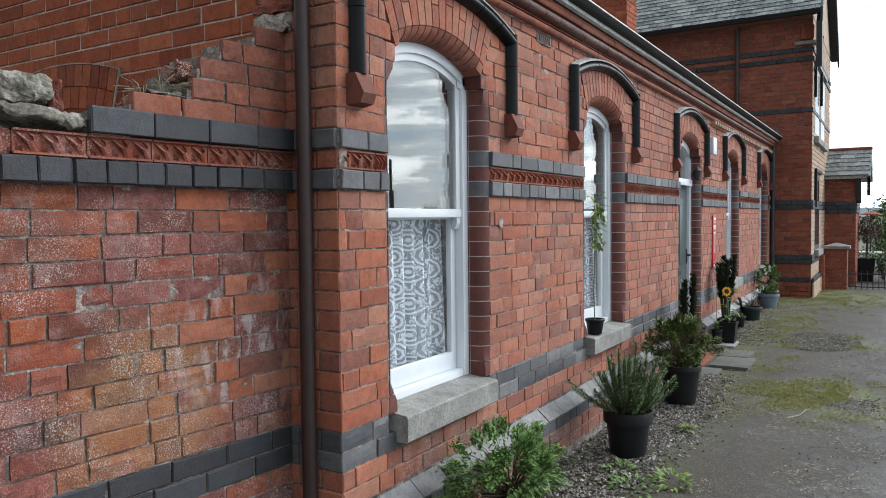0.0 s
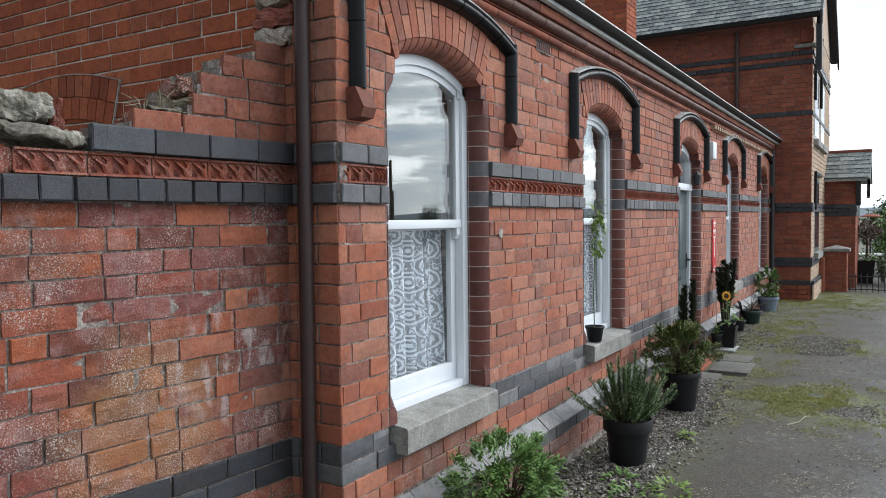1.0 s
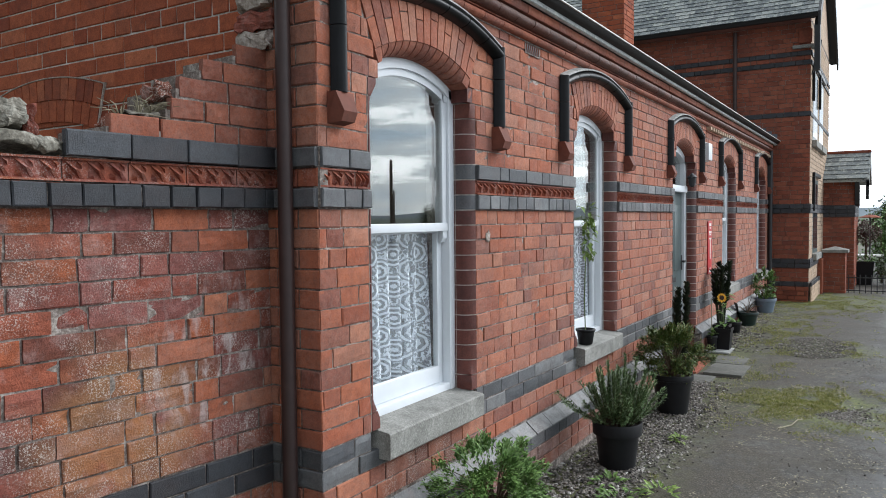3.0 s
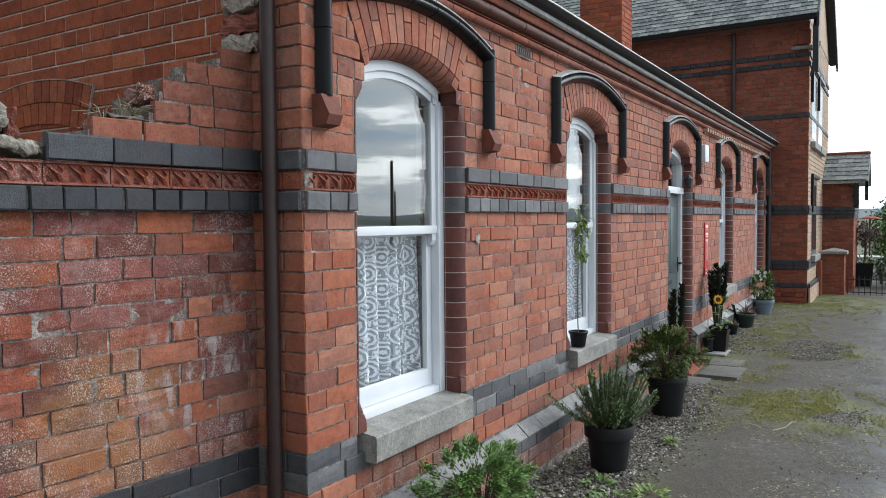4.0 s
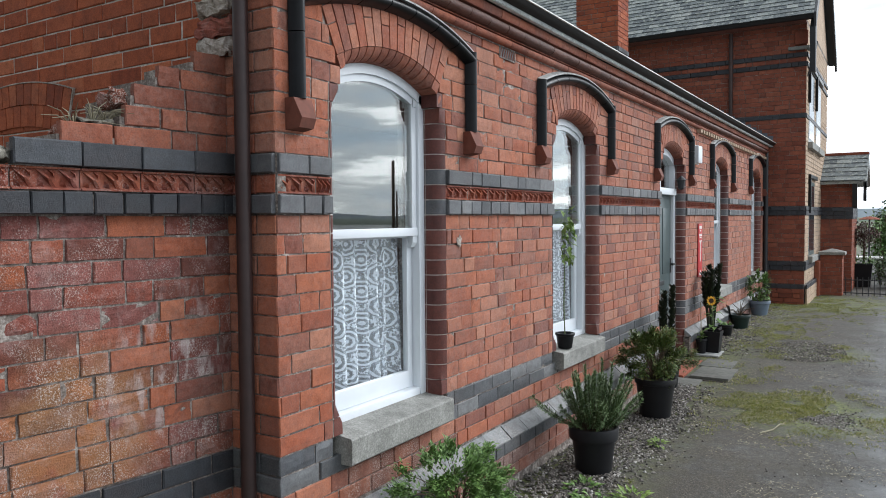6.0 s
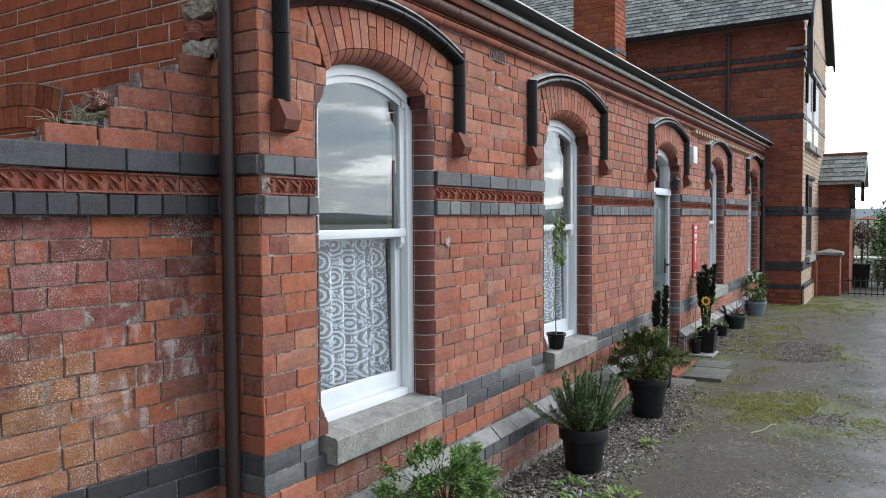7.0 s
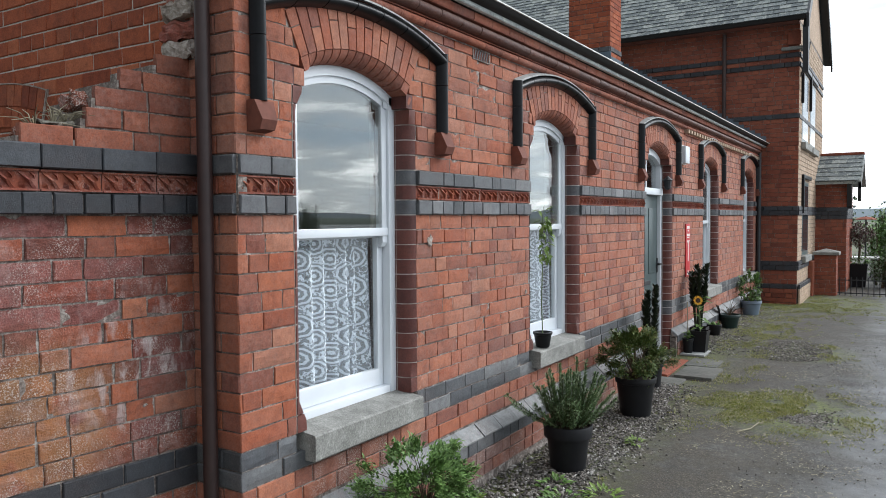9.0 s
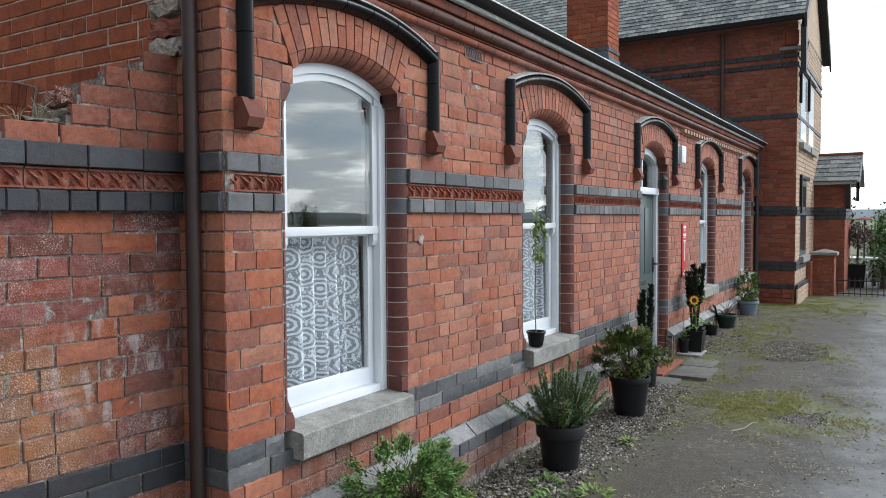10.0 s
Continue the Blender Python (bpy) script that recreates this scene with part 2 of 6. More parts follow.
def asphalt():
    n = Nodes("worn_asphalt", 0.8)
    fine = n.mix(0.45, n.noise(120, 3, 0.8), n.noise(36, 5, 0.85))
    base = n.ramp(fine, (0.40, (0.010, 0.0095, 0.009)), (0.49, (0.040, 0.038, 0.034)), (0.57, (0.120, 0.115, 0.104)), (0.65, (0.38, 0.36, 0.32)))
    wet = n.mask(n.noise(1.5, 7, 0.7), 0.50, 0.60)
    base = n.mix(n.math("MULTIPLY", wet, 0.62), base, (0.024, 0.023, 0.022))
    dust = n.mask(n.noise(1.1, 6, 0.7, (1, 0.6, 1)), 0.46, 0.60)
    base = n.mix(n.math("MULTIPLY", dust, 0.30), base, (0.17, 0.165, 0.155))
    base = n.mix(0.75, base, n.ramp(n.noise(17, 6, 0.8), (0.36, (0.40, 0.38, 0.35)), (0.5, (1.0, 1.0, 1.0)), (0.64, (1.6, 1.58, 1.54))), "MULTIPLY")
    humus = n.mask(n.noise(3.3, 6, 0.75), 0.46, 0.60)
    base = n.mix(n.math("MULTIPLY", humus, 0.5), base, (0.050, 0.040, 0.028))
    lichen = n.mask(n.noise(2.3, 6, 0.7), 0.50, 0.64)
    base = n.mix(n.math("MULTIPLY", lichen, 0.45), base, (0.060, 0.055, 0.034))
    # moss that keeps to the strip beside the building and to two patches of the yard
    near = n.t.nodes.new("ShaderNodeSeparateXYZ")
    n.link(n.pos.outputs["Position"], near.inputs[0])
    strip = n.mask(near.outputs[0], 1.0, 0.3)
    earth = n.math("MULTIPLY", n.mask(near.outputs[0], 2.1, 1.2), n.mask(n.noise(2.8, 7, 0.75), 0.36, 0.54))
    base = n.mix(n.math("MULTIPLY", earth, 0.78), base, n.ramp(n.noise(85, 4, 0.8), (0.40, (0.016, 0.013, 0.009)), (0.52, (0.050, 0.040, 0.026)), (0.63, (0.18, 0.15, 0.11))))
    # right of the yard: wet sheen and light painted as smooth, pale, worn asphalt
    sheen_side = n.mask(n.math("ADD", near.outputs[0], n.math("MULTIPLY", n.noise(1.6, 5, 0.65), 1.2)), 2.35, 2.85)
    worn_sheen = n.math("MULTIPLY", sheen_side, n.mask(n.noise(0.9, 6, 0.7), 0.28, 0.62))
    base = n.mix(n.math("MULTIPLY", worn_sheen, 0.80), base, (0.24, 0.245, 0.25))
    zone = n.math("MAXIMUM", n.math("MULTIPLY", strip, 0.40), n.math("MAXIMUM", n.blob((1.42, 4.78, 0), 0.85), n.blob((1.25, 7.5, 0.1), 0.7)))
    zone = n.math("MAXIMUM", zone, n.blob((0.7, 12.9, 0.1), 1.9))
    moss = n.math("MULTIPLY", n.mask(n.noise(6, 7, 0.75), 0.38, 0.56), n.mask(zone, 0.02, 0.45))
    mcol = n.ramp(n.noise(45, 4, 0.7), (0.32, (0.035, 0.040, 0.016)), (0.55, (0.13, 0.15, 0.036)), (0.75, (0.27, 0.27, 0.10)))
    n.color(n.mix(n.math("MULTIPLY", moss, 0.85), base, mcol))
    n.bump(n.mix(0.5, n.noise(190, 3, 0.8), n.noise(24, 5, 0.7)), 0.7, 0.010)
    return n.m


GRANITE, SLATE, ASPHALT = granite(), slate(), asphalt()


def glass():
    m = bpy.data.materials.new("window_glass")
    m.use_nodes = True
    b = m.node_tree.nodes["Principled BSDF"]
    b.inputs["Transmission Weight"].default_value = 1.0
    b.inputs["Roughness"].default_value = 0.0
    b.inputs["IOR"].default_value = 1.58
    b.inputs["Base Color"].default_value = (0.95, 0.98, 0.97, 1)
    return m


GLASS = glass()


def lace():
    n = Nodes("lace_curtain", 0.95)
    vor = n.t.nodes.new("ShaderNodeTexVoronoi")
    vor.feature = "DISTANCE_TO_EDGE"
    vor.inputs["Scale"].default_value = 80.0
    n.link(n.pos.outputs["Position"], vor.inputs["Vector"])
    place = n.t.nodes.new("ShaderNodeSeparateXYZ")
    n.link(n.pos.outputs["Position"], place.inputs[0])
    # round medallions in staggered columns
    u = n.math("DIVIDE", place.outputs[1], 0.112)
    stagger = n.math("MULTIPLY", n.math("FLOORED_MODULO", n.math("FLOOR", u), 2.0), 0.5)
    v = n.math("ADD", n.math("DIVIDE", place.outputs[2], 0.165), stagger)
    du = n.math("MULTIPLY", n.math("SUBTRACT", n.math("FRACT", u), 0.5), 0.112)
    dv = n.math("MULTIPLY", n.math("SUBTRACT", n.math("FRACT", v), 0.5), 0.142)
    away = n.math("DIVIDE", n.math("SQRT", n.math("ADD", n.math("MULTIPLY", du, du), n.math("MULTIPLY", dv, dv))), 0.054)
    petal = n.math("SINE", n.math("MULTIPLY", n.math("ARCTAN2", dv, du), 9.0))
    ringline = n.math("SINE", n.math("ADD", n.math("MULTIPLY", away, 17.0), n.math("MULTIPLY", petal, 0.35)))
    net = n.mask(vor.outputs["Distance"], 0.16, 0.10)
    f1, f2 = n.noise(27, 2, 0.4), n.noise(46, 2, 0.5)
    outline = n.mask(n.math("ABSOLUTE", n.math("SUBTRACT", f1, 0.5)), 0.045, 0.025)
    petals = n.mask(f2, 0.54, 0.57)
    inside = n.mask(away, 1.06, 0.98)
    disc = n.math("MULTIPLY", n.mask(ringline, -0.1, 0.25), inside)
    outside = n.math("SUBTRACT", 1.0, inside)
    motif = n.math("MAXIMUM", n.math("MULTIPLY", net, 0.45), n.math("MAXIMUM", disc, n.math("MULTIPLY", n.math("MAXIMUM", outline, petals), outside)))
    n.color(n.mix(motif, (0.42, 0.46, 0.52), (0.74, 0.78, 0.85)))
    n.link(n.math("ADD", n.math("MULTIPLY", motif, 0.72), 0.20), n.b.inputs["Alpha"])
    return n.m


LACE = lace()

# ---- building blocks ----


class MB:
    """Collects vertices and faces of one mesh."""

    def __init__(self):
        self.v, self.f = [], []

    def add(self, verts, faces):
        k = len(self.v)
        self.v += [tuple(p) for p in verts]
        self.f += [tuple(i + k for i in q) for q in faces]
        return self

    def box(self, x0, x1, y0, y1, z0, z1, bev=0.0):
        if bev <= 0:
            v = [(x, y, z) for x in (x0, x1) for y in (y0, y1) for z in (z0, z1)]
            return self.add(v, [(0, 1, 3, 2), (4, 6, 7, 5), (0, 4, 5, 1), (2, 3, 7, 6), (0, 2, 6, 4), (1, 5, 7, 3)])
        bm = bmesh.new()
        bmesh.ops.create_cube(bm, size=1.0)
        for p in bm.verts:
            p.co = Vector(((x0 + x1) / 2 + p.co.x * (x1 - x0), (y0 + y1) / 2 + p.co.y * (y1 - y0), (z0 + z1) / 2 + p.co.z * (z1 - z0)))
        bmesh.ops.bevel(bm, geom=bm.edges[:], offset=bev, segments=2, profile=0.6, affect="EDGES")
        bm.verts.index_update()
        self.add([p.co for p in bm.verts], [[q.index for q in f.verts] for f in bm.faces])
        bm.free()
        return self

    def sweep(self, profile, stations, closed=True, caps=True):
        """profile: 2D points; stations: functions or matrices that carry (a, b, 0) to the world."""
        rings = [[m @ Vector((a, b, 0)) for a, b in profile] for m in stations]
        n, k = len(profile), len(self.v)
        self.v += [tuple(p) for r in rings for p in r]
        for i in range(len(rings) - 1):
            for j in range(n if closed else n - 1):
                a, b = k + i * n + j, k + i * n + (j + 1) % n
                self.f.append((a, b, b + n, a + n))
        if caps and closed:
            self.f.append(tuple(k + j for j in reversed(range(n))))
            self.f.append(tuple(k + (len(rings) - 1) * n + j for j in range(n)))
        return self

    def along_y(self, profile, y0, y1):
        """profile of (x, z) points carried from y0 to y1."""
        st = [Matrix(((1, 0, 0, 0), (0, 0, 1, y), (0, 1, 0, 0), (0, 0, 0, 1))) for y in (y0, y1)]
        return self.sweep(profile, st)

    def along_x(self, profile, x0, x1):
        """profile of (y, z) points carried from x0 to x1."""
        st = [Matrix(((0, 0, 1, x), (1, 0, 0, 0), (0, 1, 0, 0), (0, 0, 0, 1))) for x in (x0, x1)]
        return self.sweep(profile, st)

    def along_z(self, profile, z0, z1):
        return self.sweep(profile, [Matrix.Translation((0, 0, z)) for z in (z0, z1)])

    def tube(self, pts, r, n=10, caps=True):
        pts = [Vector(p) for p in pts]
        rs = r if isinstance(r, (list, tuple)) else [r] * len(pts)
        st = []
        for i, p in enumerate(pts):
            d = (pts[min(i + 1, len(pts) - 1)] - pts[max(i - 1, 0)]).normalized()
            q = d.to_track_quat("Z", "Y").to_matrix().to_4x4()
            st.append(Matrix.Translation(p) @ q @ Matrix.Diagonal((rs[i], rs[i], 1, 1)))
        prof = [(math.cos(2 * math.pi * j / n), math.sin(2 * math.pi * j / n)) for j in range(n)]
        return self.sweep(prof, st, True, caps)

    def lathe(self, profile, centre, n=24):
        """profile of (radius, z) from bottom to top, turned round a vertical axis."""
        k, c = len(self.v), centre
        for r, z in profile:
            for j in range(n):
                a = 2 * math.pi * j / n
                self.v.append((c[0] + r * math.cos(a), c[1] + r * math.sin(a), c[2] + z))
        for i in range(len(profile) - 1):
            for j in range(n):
                a, b = k + i * n + j, k + i * n + (j + 1) % n
                self.f.append((a, b, b + n, a + n))
        self.f.append(tuple(k + j for j in reversed(range(n))))
        self.f.append(tuple(k + (len(profile) - 1) * n + j for j in range(n)))
        return self

    def mesh(self, name, mat, smooth=False):
        me = bpy.data.meshes.new(name)
        me.from_pydata(self.v, [], self.f)
        me.materials.append(mat)
        if smooth:
            me.polygons.foreach_set("use_smooth", [True] * len(me.polygons))
            me.set_sharp_from_angle(angle=radians(38))
        me.update()
        return me


def part(name, mb, mat, parent=None, label="", smooth=False, kind=""):
    ob = new(name, mb.mesh(name, mat, smooth))
    ob.parent = parent
    if parent is not None:
        ob.matrix_parent_inverse = parent.matrix_basis.inverted()
    return tagged(ob, label, "", "", kind)


def thing(name, place, label, category, group=""):
    ob = new(name)
    ob.empty_display_size = 0.1
    ob.matrix_basis = Matrix.Translation(place)
    return tagged(ob, label, category, group)


def setting(name, mb, mat, label, category="", smooth=False):
    return tagged(part(name, mb, mat, None, "", smooth), label, category or name.split("_")[0], "", "structure")


# ---- measures of the place ----
C = 0.083                     # one brick course
BAND = 1.715                  # underside of the blue and terracotta string course
PLINTH = 0.719                # top of the two blue plinth courses
TOP = BAND + 13 * C           # last brick course under the cornice
YEND = 12.5                   # face of the two-storey house
# the broken yard wall stands a little askew to the range
YARD = Matrix.Translation((-0.27, 0, 0)) @ Matrix.Rotation(radians(-5.15), 4, "Z")
GABLE_Y = 0.07                # face of the gable end
WINDOWS = [0.82, 3.26, 8.66, 11.56]
DOOR = 6.10
HALF = 0.425                  # half an opening between the bullnose jambs
HALF_TOP = 0.405              # half an opening under the arch
SPRING, CROWN = 2.365, 2.462
RAD = (HALF_TOP ** 2 + (CROWN - SPRING) ** 2) / (2 * (CROWN - SPRING))
ARC_Z = CROWN - RAD
RING = 0.28
FRAME = -0.105                # front of the window frames


def ground_z(y):
    if y < 4.2:
        return -0.012
    return -0.012 + 0.03 * (min(y, 8.0) - 4.2)


# ---- ground ----


def build_ground():
    xs = [-1500, -300, -60, -20, -8, -4, -2, -1, 0, 0.3, 0.6, 0.9, 1.2, 1.6, 2, 2.5, 3, 4, 6, 10, 20, 60, 300, 1500]
    ys = [-1500, -300, -60, -20, -8, -4, -2, -1] + [i * 0.5 for i in range(0, 30)] + [16, 18, 22, 30, 60, 200, 600, 2500]
    mb = MB()
    for y in ys:
        for x in xs:
            z = ground_z(y)
            if -1 < x < 8 and -4 < y < 16:
                z += 0.012 * noise.noise((x * 0.9, y * 0.7, 3.1))
            mb.v.append((x, y, z))
    n = len(xs)
    for j in range(len(ys) - 1):
        for i in range(n - 1):
            a = j * n + i
            mb.f.append((a, a + 1, a + 1 + n, a + n))
    setting("ground", mb, ASPHALT, "worn grey asphalt yard with moss and dust", "ground")


build_ground()

# ---- bricks ----
rnd = random.Random(7)
BRICK_MESHES = {}


def brick_shape(length, height, rough, seed):
    """Front slab of a brick: local x outward, y along the wall, z up, middle of the front at the origin."""
    r = random.Random(seed)
    h, l, back, c = height / 2, length / 2, -0.03, 0.004
    v, f = [], []
    if not rough:
        j = lambda: r.uniform(-0.0018, 0.0018)
        v += [(back, a * l, b * h) for a, b in ((-1, -1), (1, -1), (1, 1), (-1, 1))]
        v += [(-c, a * l + j(), b * h + j()) for a, b in ((-1, -1), (1, -1), (1, 1), (-1, 1))]
        v += [(j() * 0.6, a * (l - c) + j(), b * (h - c) + j()) for a, b in ((-1, -1), (1, -1), (1, 1), (-1, 1))]
        for k in (0, 4):
            f += [(k + i, k + (i + 1) % 4, k + 4 + (i + 1) % 4, k + 4 + i) for i in range(4)]
        f.append((8, 9, 10, 11))
        return v, f
    nx, nz = (4, 3) if length > 0.16 else (3, 3)
    off = Vector((r.uniform(0, 50), r.uniform(0, 50), 0))
    chip = r.uniform(0.0005, 0.003) if rough < 1.2 else r.uniform(0.002, 0.010) if rough < 2 else r.uniform(0.009, 0.016)
    for k in range(nz + 1):
        for i in range(nx + 1):
            a, b = -1 + 2 * i / nx, -1 + 2 * k / nz
            edge = i in (0, nx) or k in (0, nz)
            d = -chip * max(0, noise.noise(off + Vector((a * 1.3, b * 1.1, 0))) + 0.25) - (0.003 if edge else 0)
            v.append((d, a * l + r.uniform(-0.002, 0.002), b * h + r.uniform(-0.002, 0.002)))
    for k in range(nz):
        for i in range(nx):
            q = k * (nx + 1) + i
            f.append((q, q + 1, q + nx + 2, q + nx + 1))
    rim = [i for i in range(nx + 1)] + [k * (nx + 1) + nx for k in range(1, nz + 1)] + [nz * (nx + 1) + i for i in range(nx - 1, -1, -1)] + [k * (nx + 1) for k in range(nz - 1, 0, -1)]
    k0 = len(v)
    v += [(back, v[i][1], v[i][2]) for i in rim]
    m = len(rim)
    f += [(rim[i], k0 + i, k0 + (i + 1) % m, rim[(i + 1) % m]) for i in range(m)]
    return v, f


def lay_course(spans, index, bond="flemish", joint=0.007, shift=0.0):
    """Pieces (start, end) of one course, cut to the free spans."""
    jit = random.Random(index * 17 + 5)
    if bond == "flemish":
        cycle = [0.234, 0.117] if index % 2 else [0.234, 0.234, 0.117]
    elif bond == "garden":
        cycle = [0.117] if index % 4 == 0 else [0.234]
    elif bond == "header":
        cycle = [0.119]
    else:
        cycle = [0.236]
    total = sum(cycle)
    start = -8.0 + (index * 0.1535 + (0.061 if index % 2 else 0)) % total + shift
    out = []
    for lo, hi in spans:
        k = int((lo - start) / total) - 1
        s = start + k * total
        i = 0
        cuts = []
        while s < hi:
            e = s + cycle[i % len(cycle)] * jit.uniform(0.94, 1.06)
            if e > lo + 0.012 and s < hi - 0.012:
                cuts.append([max(s, lo), min(e, hi)])
            s, i = e, i + 1
        if len(cuts) > 1 and cuts[0][1] - cuts[0][0] < 0.045:
            cuts[1][0] = cuts[0][0]
            cuts.pop(0)
        if len(cuts) > 1 and cuts[-1][1] - cuts[-1][0] < 0.045:
            cuts[-2][1] = cuts[-1][1]
            cuts.pop()
        out += [(a + joint / 2, b - joint / 2) for a, b in cuts]
    return out


class Bricklayer:
    """Lays bricks on one face of a wall. frame: matrix whose x looks out of the wall, y runs along it."""

    def __init__(self, wall, frame, near=300):
        self.wall, self.m, self.left, self.rest, self.seed = wall, frame, near, {}, 0

    def lay(self, a, b, z0, z1, mat, proud=0.0, rough=0, single=True, tilt=0.0):
        length, height = round(b - a, 2), z1 - z0
        self.seed += 1
        place = self.m @ Matrix.Translation((proud + rnd.uniform(-0.002, 0.002), (a + b) / 2, (z0 + z1) / 2)) @ Matrix.Rotation(tilt + rnd.uniform(-0.006, 0.006), 4, "X")
        if single and self.left > 0:
            self.left -= 1
            key = (length, round(height, 3), mat.name, rough, self.seed % (9 if rough else 4))
            if key not in BRICK_MESHES:
                v, f = brick_shape(b - a, height, rough, self.seed)
                BRICK_MESHES[key] = MB().add(v, f).mesh("brick", mat)
            ob = new("brick", BRICK_MESHES[key])
            ob.parent = self.wall
            ob.matrix_basis = place
        else:
            v, f = brick_shape(b - a, height, rough, self.seed)
            self.rest.setdefault(mat.name, (MB(), mat))[0].add([place @ Vector(p) for p in v], f)

    def finish(self):
        for mb, mat in self.rest.values():
            part("brickwork", mb, mat, self.wall, "", False, "stuff")


FACE_X = Matrix.Identity(4)                       # a face that looks along +x, runs along +y


def face_minus_y(y):
    """A face that looks along -y and runs along +x."""
    return Matrix(((0, 1, 0, 0), (-1, 0, 0, y), (0, 0, 1, 0), (0, 0, 0, 1)))


def face_plus_x(x):
    return Matrix.Translation((x, 0, 0))


# ---- main range: wall with openings ----
HALF_DOOR = 0.48
NOSE = 0.058                  # radius of the bullnose jambs
ARCH_NOSE = 0.062             # radius of the bullnose under the arches
OPENINGS = [(c, HALF, 0.60) for c in WINDOWS] + [(DOOR, HALF_DOOR, -1.0)]


def arch_half(z, radius):
    d = radius ** 2 - (z - ARC_Z) ** 2
    return math.sqrt(d) if d > 0 else 0.0


def build_main_wall():
    mb = MB()
    front, back, low, high = -0.0075, -0.33, -0.3, 2.93
    y = 0.008
    for c, half, sill in sorted(OPENINGS):
        h = half + NOSE + 0.006
        mb.box(back, front, y, c - h, low, high)
        if sill > 0:
            mb.box(back, front, c - h, c + h, low, sill)
        n = 16
        for i in range(n):
            a, b = c - h + 2 * h * i / n, c - h + 2 * h * (i + 1) / n
            w = min(abs(a - c), abs(b - c))
            mb.box(back, front, a, b, ARC_Z + math.sqrt((RAD + ARCH_NOSE + 0.006) ** 2 - w ** 2), high)
        y = c + h
    mb.box(back, front, y, YEND, low, high)
    return setting("wall_front", mb, MORTAR, "long red brick wall of a single-storey station range", "wall")


wall_front = build_main_wall()


def free_spans(z, lo=0.0, hi=YEND):
    """Stretches of the front wall at height z that are plain brick."""
    spans, y = [], lo
    for c, half, sill in sorted(OPENINGS):
        if z < sill or z > ARC_Z + RAD + RING:
            continue
        if z > 2.611:
            h = arch_half(z, RAD + RING)
        elif z > SPRING:
            h = HALF_TOP + (z - SPRING) * 0.5
        elif z > 2.28:
            h = HALF_TOP
        else:
            h = half + NOSE + 0.004
        spans.append((y, c - h))
        y = c + h
    spans.append((y, hi))
    return [s for s in spans if s[1] - s[0] > 0.02]


layer = Bricklayer(wall_front, FACE_X, 300)


def front_courses():
    order = []
    for k in range(-20, 13):
        z0 = BAND + k * C
        if k == -17 or k in (0, 1, 2):
            continue
        order.append((k, z0))
    for k, z0 in order:
        zm = z0 + C / 2
        if zm < 0.05:
            continue
        plinth = zm < 0.29
        limed = zm < 0.56
        blue = k in (-13, -14, -18)
        bond = "stretcher" if k in (-13, -14) else "flemish"
        for a, b in lay_course(free_spans(zm), k + 40, bond):
            near = a < 2.9 and 0.55 < zm < 2.7
            layer.lay(a, b, z0 + 0.0035, z0 + C - 0.0035, BRICK_BLUE if blue else BRICK_PLINTH if plinth or (limed and 0.3 < a < 1.5 and rnd.random() < 0.8) else BRICK, 0.07 if plinth else 0.0, rnd.choice((1, 1, 1.5, 0)) if near else 0, near)


front_courses()

# plinth core behind the projecting courses, and the chamfered blue course on top of it
setting("plinth", MB().box(-0.008, 0.062, 0.0, DOOR - HALF_DOOR - 0.02, -0.3, 0.295).box(-0.008, 0.062, DOOR + HALF_DOOR + 0.02, YEND, -0.3, 0.295), MORTAR, "projecting brick plinth along the foot of the wall", "plinth")
plinth_cap = setting("plinth_cap", MB().along_y([(0.001, 0.28), (0.06, 0.28), (0.001, 0.36)], 0.0, DOOR - HALF_DOOR - 0.02).along_y([(0.001, 0.28), (0.06, 0.28), (0.001, 0.36)], DOOR + HALF_DOOR + 0.02, YEND), MORTAR, "chamfered blue brick capping course of the plinth", "trim")


def build_plinth_cap():
    prof = [(0.0, 0.304), (0.078, 0.304), (0.078, 0.312), (0.0, 0.380)]
    mesh = MB().along_y(prof, -0.118, 0.118).mesh("chamfer_brick", BLUE_WEATHERED)
    for lo, hi in ((0.0, DOOR - HALF_DOOR - 0.02), (DOOR + HALF_DOOR + 0.02, YEND)):
        y = lo
        while y + 0.24 < hi:
            ob = new("chamfer_brick", mesh)
            ob.parent = plinth_cap
            ob.matrix_basis = pose(rnd.uniform(-0.003, 0.003), y + 0.121, rnd.uniform(-0.003, 0.003), rnd.uniform(-0.5, 0.5))
            y += 0.243


build_plinth_cap()


